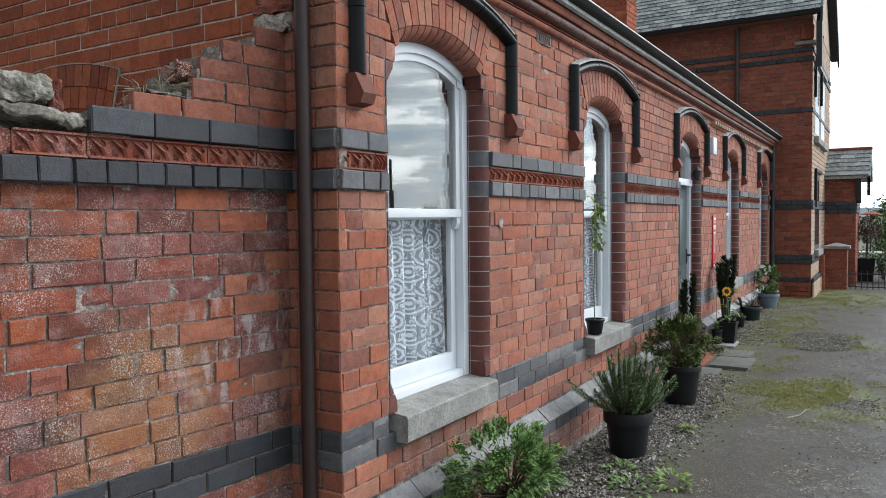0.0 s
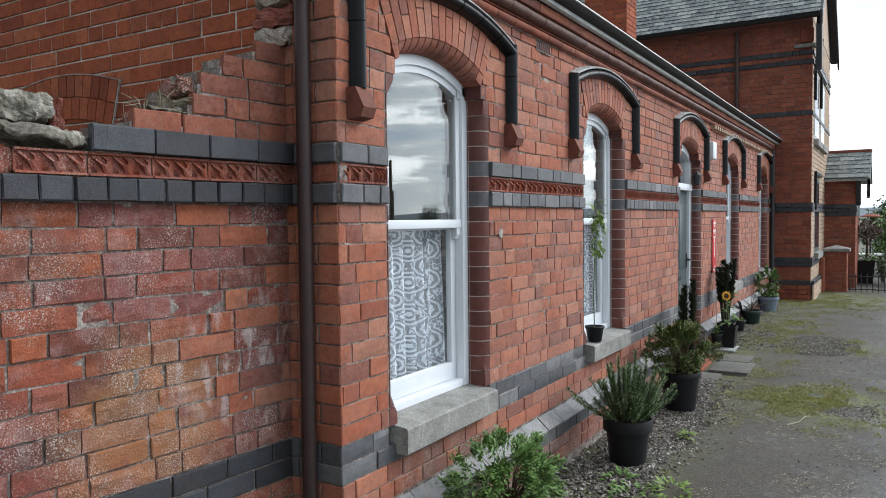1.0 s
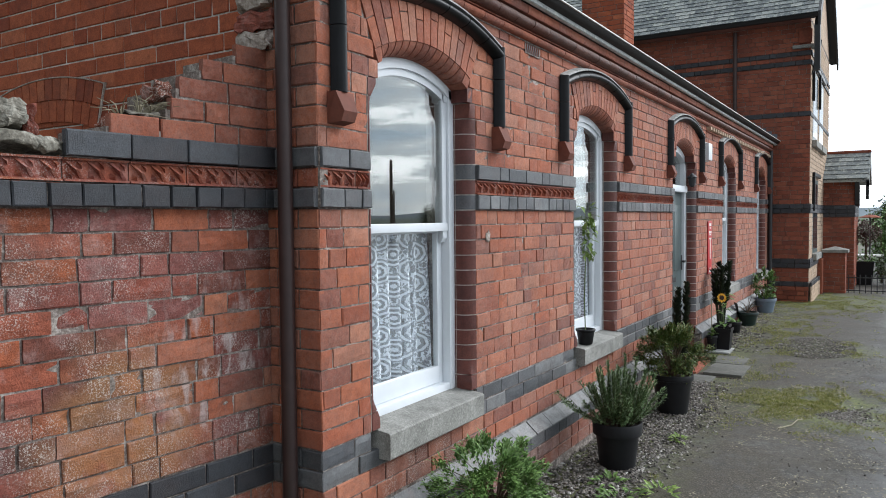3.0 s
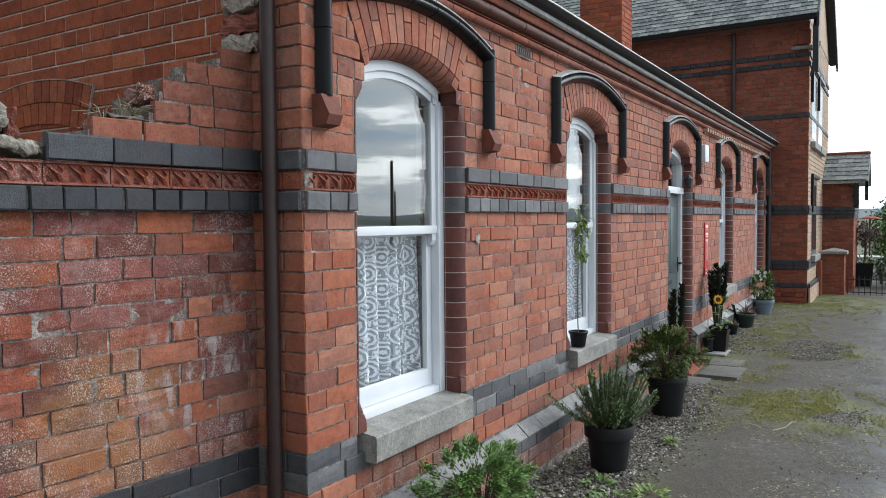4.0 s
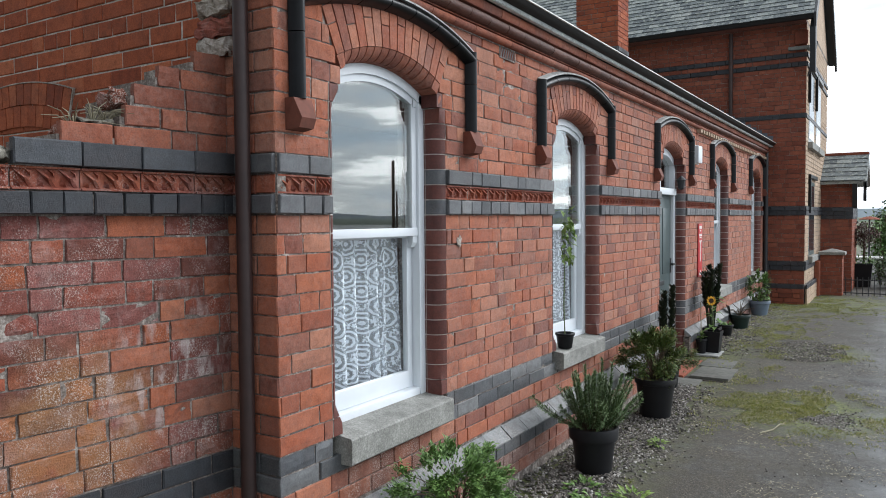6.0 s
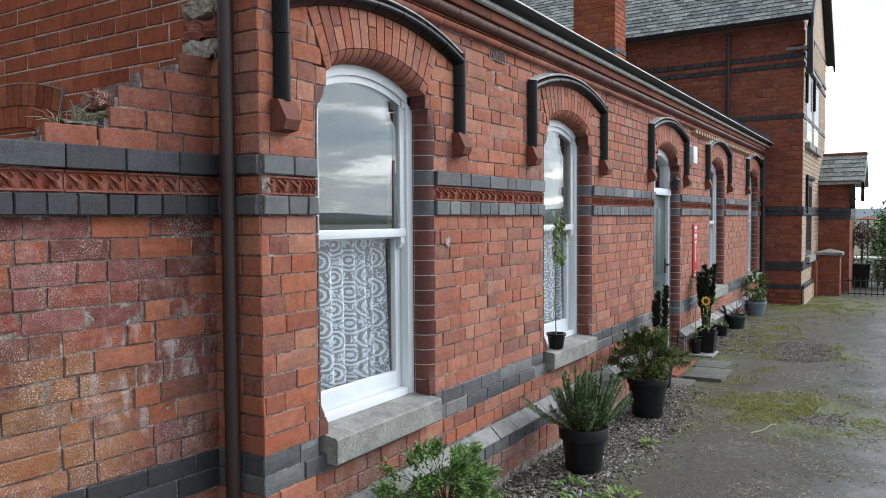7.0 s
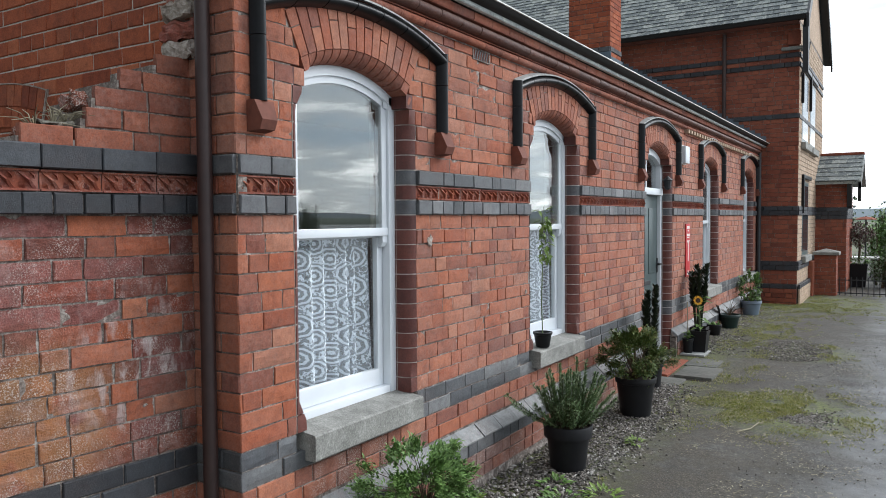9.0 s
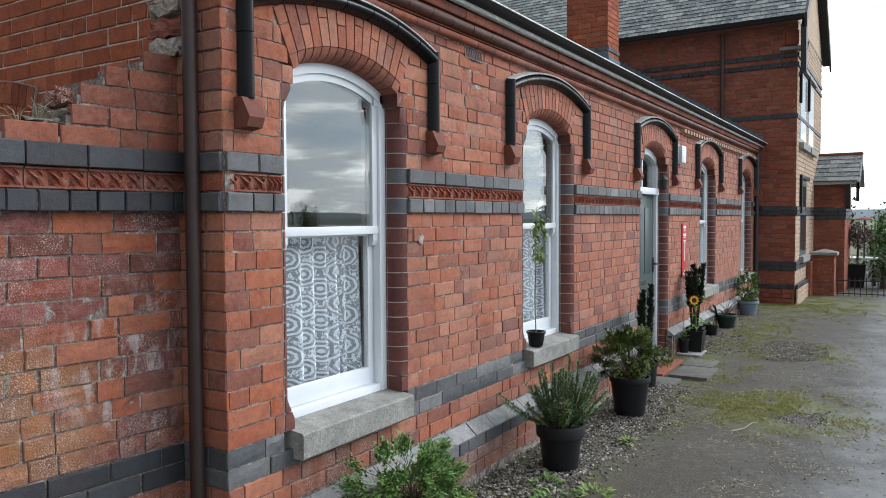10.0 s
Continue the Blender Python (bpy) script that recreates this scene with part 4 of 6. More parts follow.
def build_roof():
    run = 2.9
    rx, rz = EAVE_X - run, EAVE_Z + run * math.tan(SL)
    deck = MB().along_y([(EAVE_X, EAVE_Z - 0.01), (rx, rz - 0.01), (rx - run, EAVE_Z - 0.01), (rx - run, EAVE_Z - 0.06), (rx, rz - 0.06), (EAVE_X, EAVE_Z - 0.06)], 0.0, YEND)
    roof = setting("roof_range", deck, SLATE, "mossy grey slate roof of the single-storey range", "roof")
    part("slating", slates(MB(), (EAVE_X + 0.02, 0, EAVE_Z - 0.01), (0, 1, 0), (-math.cos(SL), 0, math.sin(SL)), YEND - 0.02, run / math.cos(SL), 0.3, 0.22), SLATE, roof, "", False, "stuff")
    steps = MB()
    for i in range(30):
        x = EAVE_X - 0.095 * i
        z = EAVE_Z + 0.095 * i * math.tan(SL)
        steps.box(x - 0.095, x, YEND - 0.025, YEND - 0.006, z, z + 0.15)
    setting("flashing", steps, LEAD, "stepped lead flashing where the low roof meets the house", "trim")
    # gable end and back wall close the range
    gz = rz - 0.08
    body = MB().along_y([(-0.32, -0.3), (-0.32, EAVE_Z - 0.08), (rx, gz), (rx - run + 0.3, EAVE_Z - 0.1), (rx - run + 0.3, -0.3)], GABLE_Y + 0.006, 0.36)
    gable = setting("wall_gable", body, POINTING, "gable end wall of bright red brick with pale joints", "wall")
    setting("wall_back", MB().box(rx - run + 0.3, rx - run + 0.6, 0.006, YEND, -0.3, EAVE_Z), DARK_ROOM, "plain back wall of the range", "wall")
    setting("floor", MB().box(rx - run + 0.6, -0.34, 0.3, YEND, -0.1, 0.09), DARK_ROOM, "dim floor inside the range", "floor")
    setting("ceiling", MB().box(rx - run + 0.6, -0.34, 0.3, YEND, 2.72, 2.78), DARK_ROOM, "plain ceiling inside the range", "ceiling")
    setting("wall_inner", MB().box(-3.2, -3.1, 0.3, YEND, 0.09, 2.72), DARK_ROOM, "plain inner wall behind the windows", "wall")
    lay = Bricklayer(gable, face_minus_y(GABLE_Y), 300)
    for k in range(0, 30):
        z0 = 1.6 + k * C
        zm = z0 + C / 2
        spans = [(-3.4, -0.33)]
        for a, b in lay_course([s for s in spans if s[1] - s[0] > 0.03], k, "garden", 0.008):
            lay.lay(a, b, z0 + 0.004, z0 + C - 0.004, BRICK_GABLE, 0.0, 0, a > -2.6 and 1.9 < zm < 3.0)
    lay.finish()
    # relieving arch of two rings in the gable
    for ra, rb, n in ((1.59, 1.702, 13), (1.708, 1.82, 14)):
        for i in range(n):
            a0 = radians(-16.6 + i * 33.2 / n + 0.12)
            a1 = a0 + radians(33.2 / n - 0.24)
            v = [(-2.0 + r * math.sin(a), y, 0.626 + r * math.cos(a)) for y in (GABLE_Y - 0.008, GABLE_Y + 0.03) for r in (ra, rb) for a in (a0, a1)]
            part("arch_brick", MB().add(v, [(0, 1, 3, 2), (4, 6, 7, 5), (0, 4, 5, 1), (2, 3, 7, 6), (0, 2, 6, 4), (1, 5, 7, 3)]), BRICK_GABLE, gable)
    for s in (-1, 1):
        a = radians(16.75 * s)
        q = [(-2.0 + r * math.sin(a), 0.626 + r * math.cos(a)) for r in (1.585, 1.83)]
        w = 0.010 * s
        v = [(x + d, y, z) for y in (GABLE_Y - 0.0095, GABLE_Y + 0.02) for x, z in q for d in (0, w)]
        part("arch_joint", MB().add(v, [(0, 1, 3, 2), (4, 6, 7, 5), (0, 4, 5, 1), (2, 3, 7, 6), (0, 2, 6, 4), (1, 5, 7, 3)]), MORTAR_PALE, gable)
    st = []
    for i in range(15):
        t = radians(-16.6 + 33.2 * i / 14)
        st.append(Matrix(((0, math.sin(t), 0, -2.0), (1, 0, 0, GABLE_Y - 0.0005), (0, math.cos(t), 0, 0.626), (0, 0, 0, 1))))
    part("arch_joint", MB().sweep([(-0.009, 1.823), (-0.009, 1.829), (0.02, 1.829), (0.02, 1.822)], st), MORTAR_PALE, gable)


build_roof()


# ---- broken yard wall ----
def stub_top(y):
    """Height at which the ragged top of the yard wall ends."""
    steps = [(-0.90, 1.80), (-0.705, 2.047), (-0.474, 2.13), (-0.43, 2.213), (-0.324, 2.296), (-0.171, 2.379)]
    z = 1.80
    for s, h in steps:
        if y > s:
            z = h
    return z


def build_stub():
    ys = [-6.0, -0.92, -0.705, -0.474, -0.43, -0.324, -0.171, 0.004]
    prof = [(-6.0, -0.3), (0.004, -0.3)]
    for a, b in reversed(list(zip(ys, ys[1:]))):
        h = max(1.78, stub_top((a + b) / 2) - 0.05)
        prof += [(b, h), (a, h)]
    mb = MB().along_x(prof, -0.34, -0.0105)
    wall = setting("wall_yard", mb, MORTAR_OLD, "broken-off old yard wall of spalled red brick", "wall")
    lay = Bricklayer(wall, face_plus_x(0.0), 300)
    for k in range(-17, 8):
        z0 = BAND + k * C
        zm = z0 + C / 2
        if z0 < 0.05 or k in (0, 1, 2):
            continue
        lo = -3.5
        if k > 2:
            lo = next((y for y in [i * 0.02 - 1.2 for i in range(61)] if stub_top(y) >= z0 + 0.06), None)
            if lo is None:
                continue
        blue = k in (-13, -14)
        for a, b in lay_course([(lo, 0.0)], k + 21, "stretcher" if blue else "flemish", 0.010, 0.07):
            near = a > -1.75
            rough = 0 if blue else 2 if ((k == -1 and rnd.random() < 0.7) or (k < 3 and rnd.random() < 0.10)) else (0 if rnd.random() < 0.25 else 1.5)
            # courses above the frieze take CORNICE, whose darker red includes the corner's shade
            lay.lay(a, b, z0 + 0.004, z0 + C - 0.004, BRICK_BLUE_DARK if blue else (CORNICE if k > 2 else BRICK if (k > -12 and a > -0.55 and rnd.random() < 0.35) else BRICK_SPALLED), rnd.uniform(-0.003, 0.004), rough, near)
    # string course: lower blue headers, frieze, upper blue course that stops short
    y = -1.475
    while y < -0.02:
        e = min(0.0, y + 0.109)
        lay.lay(y + 0.003, e - 0.003, BAND + 0.003, BAND + C - 0.003, BRICK_BLUE_DARK, 0.045 + rnd.uniform(-0.006, 0.006))
        y = e
    for a, b in lay_course([(-3.5, -1.48)], 3, "header"):
        lay.lay(a, b, BAND + 0.003, BAND + C - 0.003, BRICK_SPALLED, 0.0, 2, False)
    for a, b in lay_course([(-3.5, -1.0)], 5, "flemish"):
        lay.lay(a, b, BAND + C + 0.003, BAND + 2 * C - 0.003, BRICK_SPALLED, 0.01, 2)
    y = -0.875
    while y < -0.02:
        e = min(0.0, y + 0.226)
        lay.lay(y + 0.002, e - 0.002, BAND + 2 * C + 0.002, BAND + 3 * C + 0.004, BRICK_BLUE_DARK, 0.052)
        y = e
    tile = BRICK_MESHES["tile"]
    for i in range(5):
        ob = new("relief_tile", tile)
        ob.parent = wall
        ob.matrix_basis = Matrix.Translation((0.018, -0.066 - 0.231 * i, BAND + 1.5 * C)) @ Matrix.Rotation(rnd.uniform(-0.008, 0.008), 4, "X") @ Matrix.Diagonal((1.6, 0.955, 1, 1))
    part("frieze_backing", MB().box(-0.01, 0.012, -0.99, 0.0, BAND + C, BAND + 2 * C).box(-0.01, 0.03, -1.03, 0.0, BAND + 0.01, BAND + C - 0.01).box(-0.01, 0.03, -0.87, 0.0, BAND + 2 * C + 0.01, BAND + 3 * C - 0.01), MORTAR, wall)
    lay.finish()
    wall.matrix_basis = YARD
    return wall


wall_yard = build_stub()


def rubble(name, place, size, seed, mat, label, cuts=3, tilt=0.0):
    """A broken lump with a rough, uneven surface."""
    bm = bmesh.new()
    bmesh.ops.create_cube(bm, size=1.0)
    bmesh.ops.subdivide_edges(bm, edges=bm.edges[:], cuts=cuts, use_grid_fill=True)
    off = Vector((seed * 7.3, seed * 1.9, 0))
    for v in bm.verts:
        q = Vector((v.co.x * size[0], v.co.y * size[1], v.co.z * size[2]))
        round_off = 1.0 - 0.10 * (v.co.length / 0.866) ** 4
        v.co = q * round_off + noise.noise_vector(q * 11 + off) * 0.026 + noise.noise_vector(q * 34 + off) * 0.014 + noise.noise_vector(q * 85 + off) * 0.006
    bm.verts.index_update()
    mb = MB().add([v.co for v in bm.verts], [[q.index for q in f.verts] for f in bm.faces])
    bm.free()
    ob = part(name, mb, mat, None)
    ob.matrix_basis = YARD @ Matrix.Translation(place) @ Matrix.Rotation(rnd.uniform(-0.2, 0.2), 4, "Z") @ Matrix.Rotation(tilt, 4, "X")
    return tagged(ob, label, "rubble")


CONCRETE_OLD = mortar_material("lichened_mortar_lump", (0.06, 0.052, 0.042), (0.17, 0.155, 0.125), (0.36, 0.34, 0.29))


rubble("mortar_lump", (-0.13, -1.08, 2.010), (0.25, 0.25, 0.085), 1, CONCRETE_OLD, "broken lump of old lichened mortar lying on the yard wall", 14, -0.05)
rubble("brick_lump", (-0.12, -0.955, 1.985), (0.24, 0.035, 0.10), 3, TERRACOTTA, "broken brick end caked in old mortar on the yard wall", 8, 0.15)
rubble("mortar_slab", (-0.10, -1.02, 1.925), (0.30, 0.32, 0.035), 4, CONCRETE_OLD, "thin broken mortar slab on the yard wall", 12, -0.08)
rubble("mortar_slab", (-0.05, -0.90, 1.915), (0.16, 0.09, 0.045), 6, CONCRETE_OLD, "mossy broken mortar flake beside the blue course", 8)
rubble("brick_lump", (-0.10, -0.60, 2.005), (0.15, 0.16, 0.06), 2, BRICK_SPALLED, "broken brick lying on the ragged wall", 8)
rubble("mortar_slab", (-0.09, -0.545, 2.052), (0.16, 0.13, 0.018), 8, CONCRETE_OLD, "thin flake of pale mortar on a broken brick", 7)
rubble("brick_lump", (-0.10, -0.455, 2.15), (0.13, 0.06, 0.06), 7, BRICK_SPALLED, "broken half brick lying on the ragged wall", 7)
for i, (z, h) in enumerate(((2.42, 0.075), (2.585, 0.08), (2.75, 0.07), (2.92, 0.07))):
    rubble("mortar_tooth", (-0.055, -0.012, z), (0.20, 0.05, h), 5 + i, MORTAR_PALE, "pale mortar still stuck in the toothed brickwork", 7)
for i, z in enumerate((2.50, 2.665, 2.835, 3.0)):
    rubble("brick_tooth", (-0.045, -0.008, z), (0.20, 0.045, 0.075), 9 + i, BRICK_SPALLED, "broken brick end still bonded into the wall", 6)
# ---- drainpipes ----
def build_drainpipe(x, y, z0, z1, r, mat, label):
    p = thing("drainpipe", (x, y, z0), label, "drainpipe", "drainpipes")
    part("pipe", MB().tube([(x, y, z0), (x, y, z1)], r, 16), mat, p, "", True)
    part("collar", MB().lathe([(r + 0.001, 0), (r + 0.012, 0.006), (r + 0.012, 0.05), (r + 0.004, 0.065), (r + 0.001, 0.066)], (x, y, z0 + 0.01), 16), mat, p, "", True)
    return p


build_drainpipe(-0.138, -0.045, -0.01, 3.4, 0.031, IRON, "brown painted cast iron drainpipe in the corner of the pier")
build_drainpipe(0.045, 12.30, 0.08, 2.86, 0.04, BLACK_IRON, "black cast iron drainpipe in the corner beside the house")

# ---- two-storey house ----
HX = 0.67


def build_house():
    h = thing("house", (-2, 15, 0.1), "two-storey red brick station house with blue brick bands and slate roof", "house")
    Y0, Y1, X0, top, ridge_y = YEND, 16.75, -6.5, 5.18, 14.62
    wall = part("wall", MB().box(X0, HX - 0.008, Y0 + 0.008, Y1, -0.3, top), MORTAR, h)
    # gable and +x courses: the light on this side is painted as paler brick
    part("gable_wall", MB().along_x([(Y0 + 0.01, top), (Y1, top), (ridge_y, top + (ridge_y - Y0) * 0.95)], HX - 0.35, HX - 0.004), BRICK_BUFF_AND_LIT, wall)
    bands = {(0.73, 0.88): 0.02, (1.76, 1.89): 0.02, (3.44, 3.53): 0.012, (4.41, 4.46): 0.02, (4.58, 4.63): 0.02, (0.42, 0.46): 0.05}
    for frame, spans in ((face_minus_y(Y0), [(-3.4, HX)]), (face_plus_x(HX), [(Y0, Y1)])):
        lay = Bricklayer(wall, frame, 0)
        for k in range(0, 64):
            z0 = -0.03 + k * C
            zm = z0 + C / 2
            if zm > top - 0.05 or zm < 0.08:
                continue
            blue = next((p for (a, b), p in bands.items() if a - 0.01 < zm < b + 0.01), None)
            for a, b in lay_course(spans, k, "flemish"):
                lay.lay(a, b, z0 + 0.004, z0 + C - 0.004, BRICK_BLUE_DARK if blue is not None else (BRICK_FAR if spans[0][0] < 0 else BRICK_BUFF_AND_LIT), (blue or 0.0) + (0.05 if zm < 0.42 else 0.0))
        lay.finish()
    pitch = math.atan(0.95)
    run = ridge_y - Y0 + 0.25
    ez = top + 0.02
    xr = HX + 0.13
    roof = part("roof", MB().along_x([(Y0 - 0.25, ez), (ridge_y, ez + run * 0.95), (Y1 + 0.25, ez), (Y1 + 0.25, ez - 0.06), (ridge_y, ez + run * 0.95 - 0.07), (Y0 - 0.25, ez - 0.06)], X0, xr), SLATE, h, "grey slate roof")
    part("slating", slates(MB(), (X0, Y0 - 0.28, ez), (1, 0, 0), (0, math.cos(pitch), math.sin(pitch)), xr - X0, run / math.cos(pitch), 0.19, 0.135, 0.010), SLATE, roof, "", False, "stuff")
    part("gutter", MB().along_x([(Y0 - 0.32, ez - 0.075), (Y0 - 0.25, ez - 0.075), (Y0 - 0.25, ez - 0.01), (Y0 - 0.335, ez - 0.01)], X0, xr), GUTTER_DARK, h, "dark iron gutter")
    part("soffit", MB().box(X0, HX, Y0 - 0.25, Y0 + 0.02, ez - 0.08, ez - 0.06), CORNICE, h)
    for s, ye in ((1, Y0 - 0.28), (-1, Y1 + 0.28)):
        board = [(ye, ez - 0.22), (ridge_y, ez + run * 0.95 - 0.12), (ridge_y, ez + run * 0.95 + 0.06), (ye, ez + 0.03)]
        part("bargeboard", MB().along_x(board, xr, xr + 0.04), BLACK_IRON, h, "black bargeboard")
    for ya, yb in ((Y0 - 0.25, ridge_y), (Y1 + 0.25, ridge_y)):
        za, zb = ez - 0.065, ez + run * 0.95 - 0.075
        part("verge_soffit", MB().along_x([(ya, za), (yb, zb), (yb, zb - 0.02), (ya, za - 0.02)], HX, xr), BLACK_IRON, h, "black boarded verge soffit")
    # the hanging foot of the bargeboard, on its bracket
    part("bargeboard_foot", MB().along_x([(Y0 - 0.28, ez - 0.22), (Y0 - 0.06, ez - 0.02), (Y0 - 0.10, ez - 0.98), (Y0 - 0.22, ez - 0.98)], xr - 0.06, xr + 0.03), BLACK_IRON, h)
    part("bracket", MB().tube([(HX, Y0 + 0.12, 4.2), (HX + 0.09, Y0 + 0.12, 4.45), (HX + 0.15, Y0 + 0.12, 4.8)], 0.016, 8), BLACK_IRON, h)
    part("bracket_stone", MB().box(HX - 0.30, HX + 0.05, Y0 - 0.06, Y0 + 0.2, 4.66, 4.72, 0.01), GRANITE, h, "pale stone ledge")
    part("cornice_block", MB().box(HX - 0.2, HX + 0.02, Y0 - 0.04, Y0 + 0.01, 4.75, 5.0, 0.02), BRICK_FAR, h)
    pipe = MB().tube([(-0.60, Y0 - 0.05, 2.95), (-0.60, Y0 - 0.05, 5.08)], 0.036, 10)
    part("drainpipe", pipe, PIPE_BROWN, h, "", True)
    for i, (yc, z0, z1) in enumerate(((13.4, 3.05, 4.35), (13.6, 0.95, 2.35), (14.7, 3.05, 4.35))):
        w = part("window", MB().box(HX - 0.02, HX + 0.003, yc - 0.5, yc + 0.5, z0, z1, 0.01), DOORPAINT, h, "dark framed window")
        part("pane", MB().box(HX + 0.003, HX + 0.006, yc - 0.42, yc + 0.42, z0 + 0.08, z1 - 0.08), DARK_PANE, w)
        part("hood", MB().box(HX, HX + 0.05, yc - 0.62, yc + 0.62, z1 + 0.04, z1 + 0.12, 0.015).box(HX, HX + 0.05, yc - 0.62, yc - 0.56, z1 - 0.6, z1 + 0.04, 0.015), HOODBLACK, w, "black hood mould")
        part("sill", MB().box(HX, HX + 0.08, yc - 0.56, yc + 0.56, z0 - 0.12, z0, 0.01), GRANITE, w)


build_house()


def build_chimney():
    c = thing("chimney", (-2.2, 10.1, 4.0), "square red brick chimney stack with lead flashing on the low roof", "chimney")
    x0, x1, y0, y1, z1 = -2.6, -1.87, 9.8, 10.35, 6.6
    core = part("chimney_shaft", MB().box(x0 + 0.008, x1 - 0.008, y0 + 0.008, y1, 3.7, z1), MORTAR, c)
    for frame, spans in ((face_minus_y(y0), [(x0, x1)]), (face_plus_x(x1), [(y0, y1)])):
        lay = Bricklayer(core, frame, 0)
        for k in range(0, 32):
            z0 = 3.78 + k * C
            for a, b in lay_course(spans, k, "stretcher"):
                lay.lay(a, b, z0 + 0.004, z0 + C - 0.004, BRICK_BLUE if k == 8 else BRICK_GABLE, 0.012 if k == 8 else 0)
        lay.finish()
    part("flashing", MB().along_x([(y0 - 0.03, 3.8), (y1 + 0.02, 3.8), (y1 + 0.02, 4.36), (y0 - 0.03, 4.36)], x1 + 0.001, x1 + 0.02).box(x0 - 0.02, x1 + 0.02, y0 - 0.025, y0 - 0.004, 3.8, 4.44), LEAD, c, "grey lead flashing")
    part("cap", MB().box(x0 - 0.06, x1 + 0.06, y0 - 0.06, y1 + 0.06, z1, z1 + 0.16, 0.01), BRICK_FAR, c)


build_chimney()


def build_porch():
    p = thing("porch", (1.0, 16.3, 0.1), "small brick porch with slate roof and black carved bargeboard", "porch")
    Y0, Y1, X0, X1 = 15.5, 17.4, HX - 0.02, 1.26
    wall = part("wall", MB().box(X0, X1 - 0.008, Y0 + 0.008, Y1, -0.2, 2.38), MORTAR, p)
    for frame, spans in ((face_minus_y(Y0), [(X0, X1)]), (face_plus_x(X1), [(Y0, Y1)])):
        lay = Bricklayer(wall, frame, 0)
        for k in range(0, 29):
            z0 = -0.03 + k * C
            blue = 1.66 < z0 + C / 2 < 1.92
            for a, b in lay_course(spans, k, "flemish"):
                lay.lay(a, b, z0 + 0.004, z0 + C - 0.004, BRICK_BLUE_DARK if blue else BRICK_FAR, 0.015 if blue else 0)
        lay.finish()
    run = 0.95
    roof = part("roof", MB().along_x([(Y0 - 0.15, 2.42), (Y0 + run, 3.05), (Y1 + 0.15, 2.42), (Y1 + 0.15, 2.36), (Y0 + run, 2.99), (Y0 - 0.15, 2.36)], X0, X1 + 0.26), SLATE, p)
    a = math.atan2(0.63, run + 0.15)
    part("slating", slates(MB(), (X0, Y0 - 0.17, 2.42), (1, 0, 0), (0, math.cos(a), math.sin(a)), X1 + 0.26 - X0, 1.28, 0.28, 0.2, 0.012, 9), SLATE, roof, "", False, "stuff")
    part("ridge", MB().box(X0, X1 + 0.27, Y0 + run - 0.09, Y0 + run + 0.09, 3.02, 3.09, 0.03), BRICK_FAR, p, "red clay ridge tiles")
    board = MB()
    for i in range(7):
        y = Y0 - 0.16 + i * 0.16
        z = 2.36 + i * 0.09
        board.along_x([(y, z - 0.10 - 0.10 * (i % 2)), (y + 0.16, z - 0.06), (y + 0.16, z + 0.10), (y, z + 0.02)], X1 + 0.22, X1 + 0.26)
    part("bargeboard", board.along_x([(Y0 - 0.16, 2.12), (Y0 - 0.08, 2.0), (Y0 - 0.02, 2.34), (Y0 - 0.16, 2.4)], X1 + 0.2, X1 + 0.26), BLACK_IRON, p, "black carved bargeboard")
    part("bracket", MB().along_x([(Y0 - 0.01, 1.9), (Y0 + 0.06, 1.85), (Y0 + 0.06, 2.36), (Y0 - 0.12, 2.36)], X1, X1 + 0.09), BLACK_IRON, p)


build_porch()


def build_gate():
    w = setting("garden_wall", MB().box(HX, 0.76, 14.2, 14.9, -0.1, 0.80, 0.01), BRICK_FAR, "low brick garden wall beside the house", "wall")
    p = thing("gate_pier", (0.96, 14.6, 0.1), "square red brick gate pier with a weathered stone cap", "gate pier")
    x0, x1, y0, y1 = 0.75, 1.15, 14.5, 14.9
    shaft = part("shaft", MB().box(x0, x1 - 0.008, y0 + 0.008, y1, -0.1, 0.915), MORTAR, p)
    lay = Bricklayer(shaft, face_minus_y(y0), 60)
    for k in range(11):
        z0 = 0.0 + k * C
        for a, b in lay_course([(x0, x1)], k, "flemish"):
            lay.lay(a, b, z0 + 0.004, z0 + C - 0.004, BRICK_FAR)
    lay.finish()
    lay = Bricklayer(shaft, face_plus_x(x1), 60)
    for k in range(11):
        z0 = 0.0 + k * C
        for a, b in lay_course([(y0, y1)], k, "flemish"):
            lay.lay(a, b, z0 + 0.004, z0 + C - 0.004, BRICK_FAR)
    lay.finish()
    cap = MB().box(x0 - 0.03, x1 + 0.05, y0 - 0.04, y1 + 0.04, 0.915, 0.975, 0.008)
    cap.add([(x0 - 0.02, y0 - 0.03, 0.975), (x1 + 0.04, y0 - 0.03, 0.975), (x1 + 0.04, y1 + 0.03, 0.975), (x0 - 0.02, y1 + 0.03, 0.975), ((x0 + x1) / 2, (y0 + y1) / 2, 1.04)], [(0, 1, 4), (1, 2, 4), (2, 3, 4), (3, 0, 4)])
    part("cap", cap, GRANITE, p, "mossy stone cap")
    g = thing("iron_railing", (1.9, 14.7, 0.1), "low black iron railing beside the gate pier", "railing")
    for z in (0.14, 0.40):
        part("rail", MB().box(1.16, 4.2, 14.69, 14.71, z, z + 0.02), BLACK_IRON, g)
    for i in range(31):
        x = 1.20 + i * 0.10
        part("bar", MB().tube([(x, 14.7, 0.09), (x, 14.7, 0.47)], [0.009, 0.008], 6), BLACK_IRON, g)


build_gate()

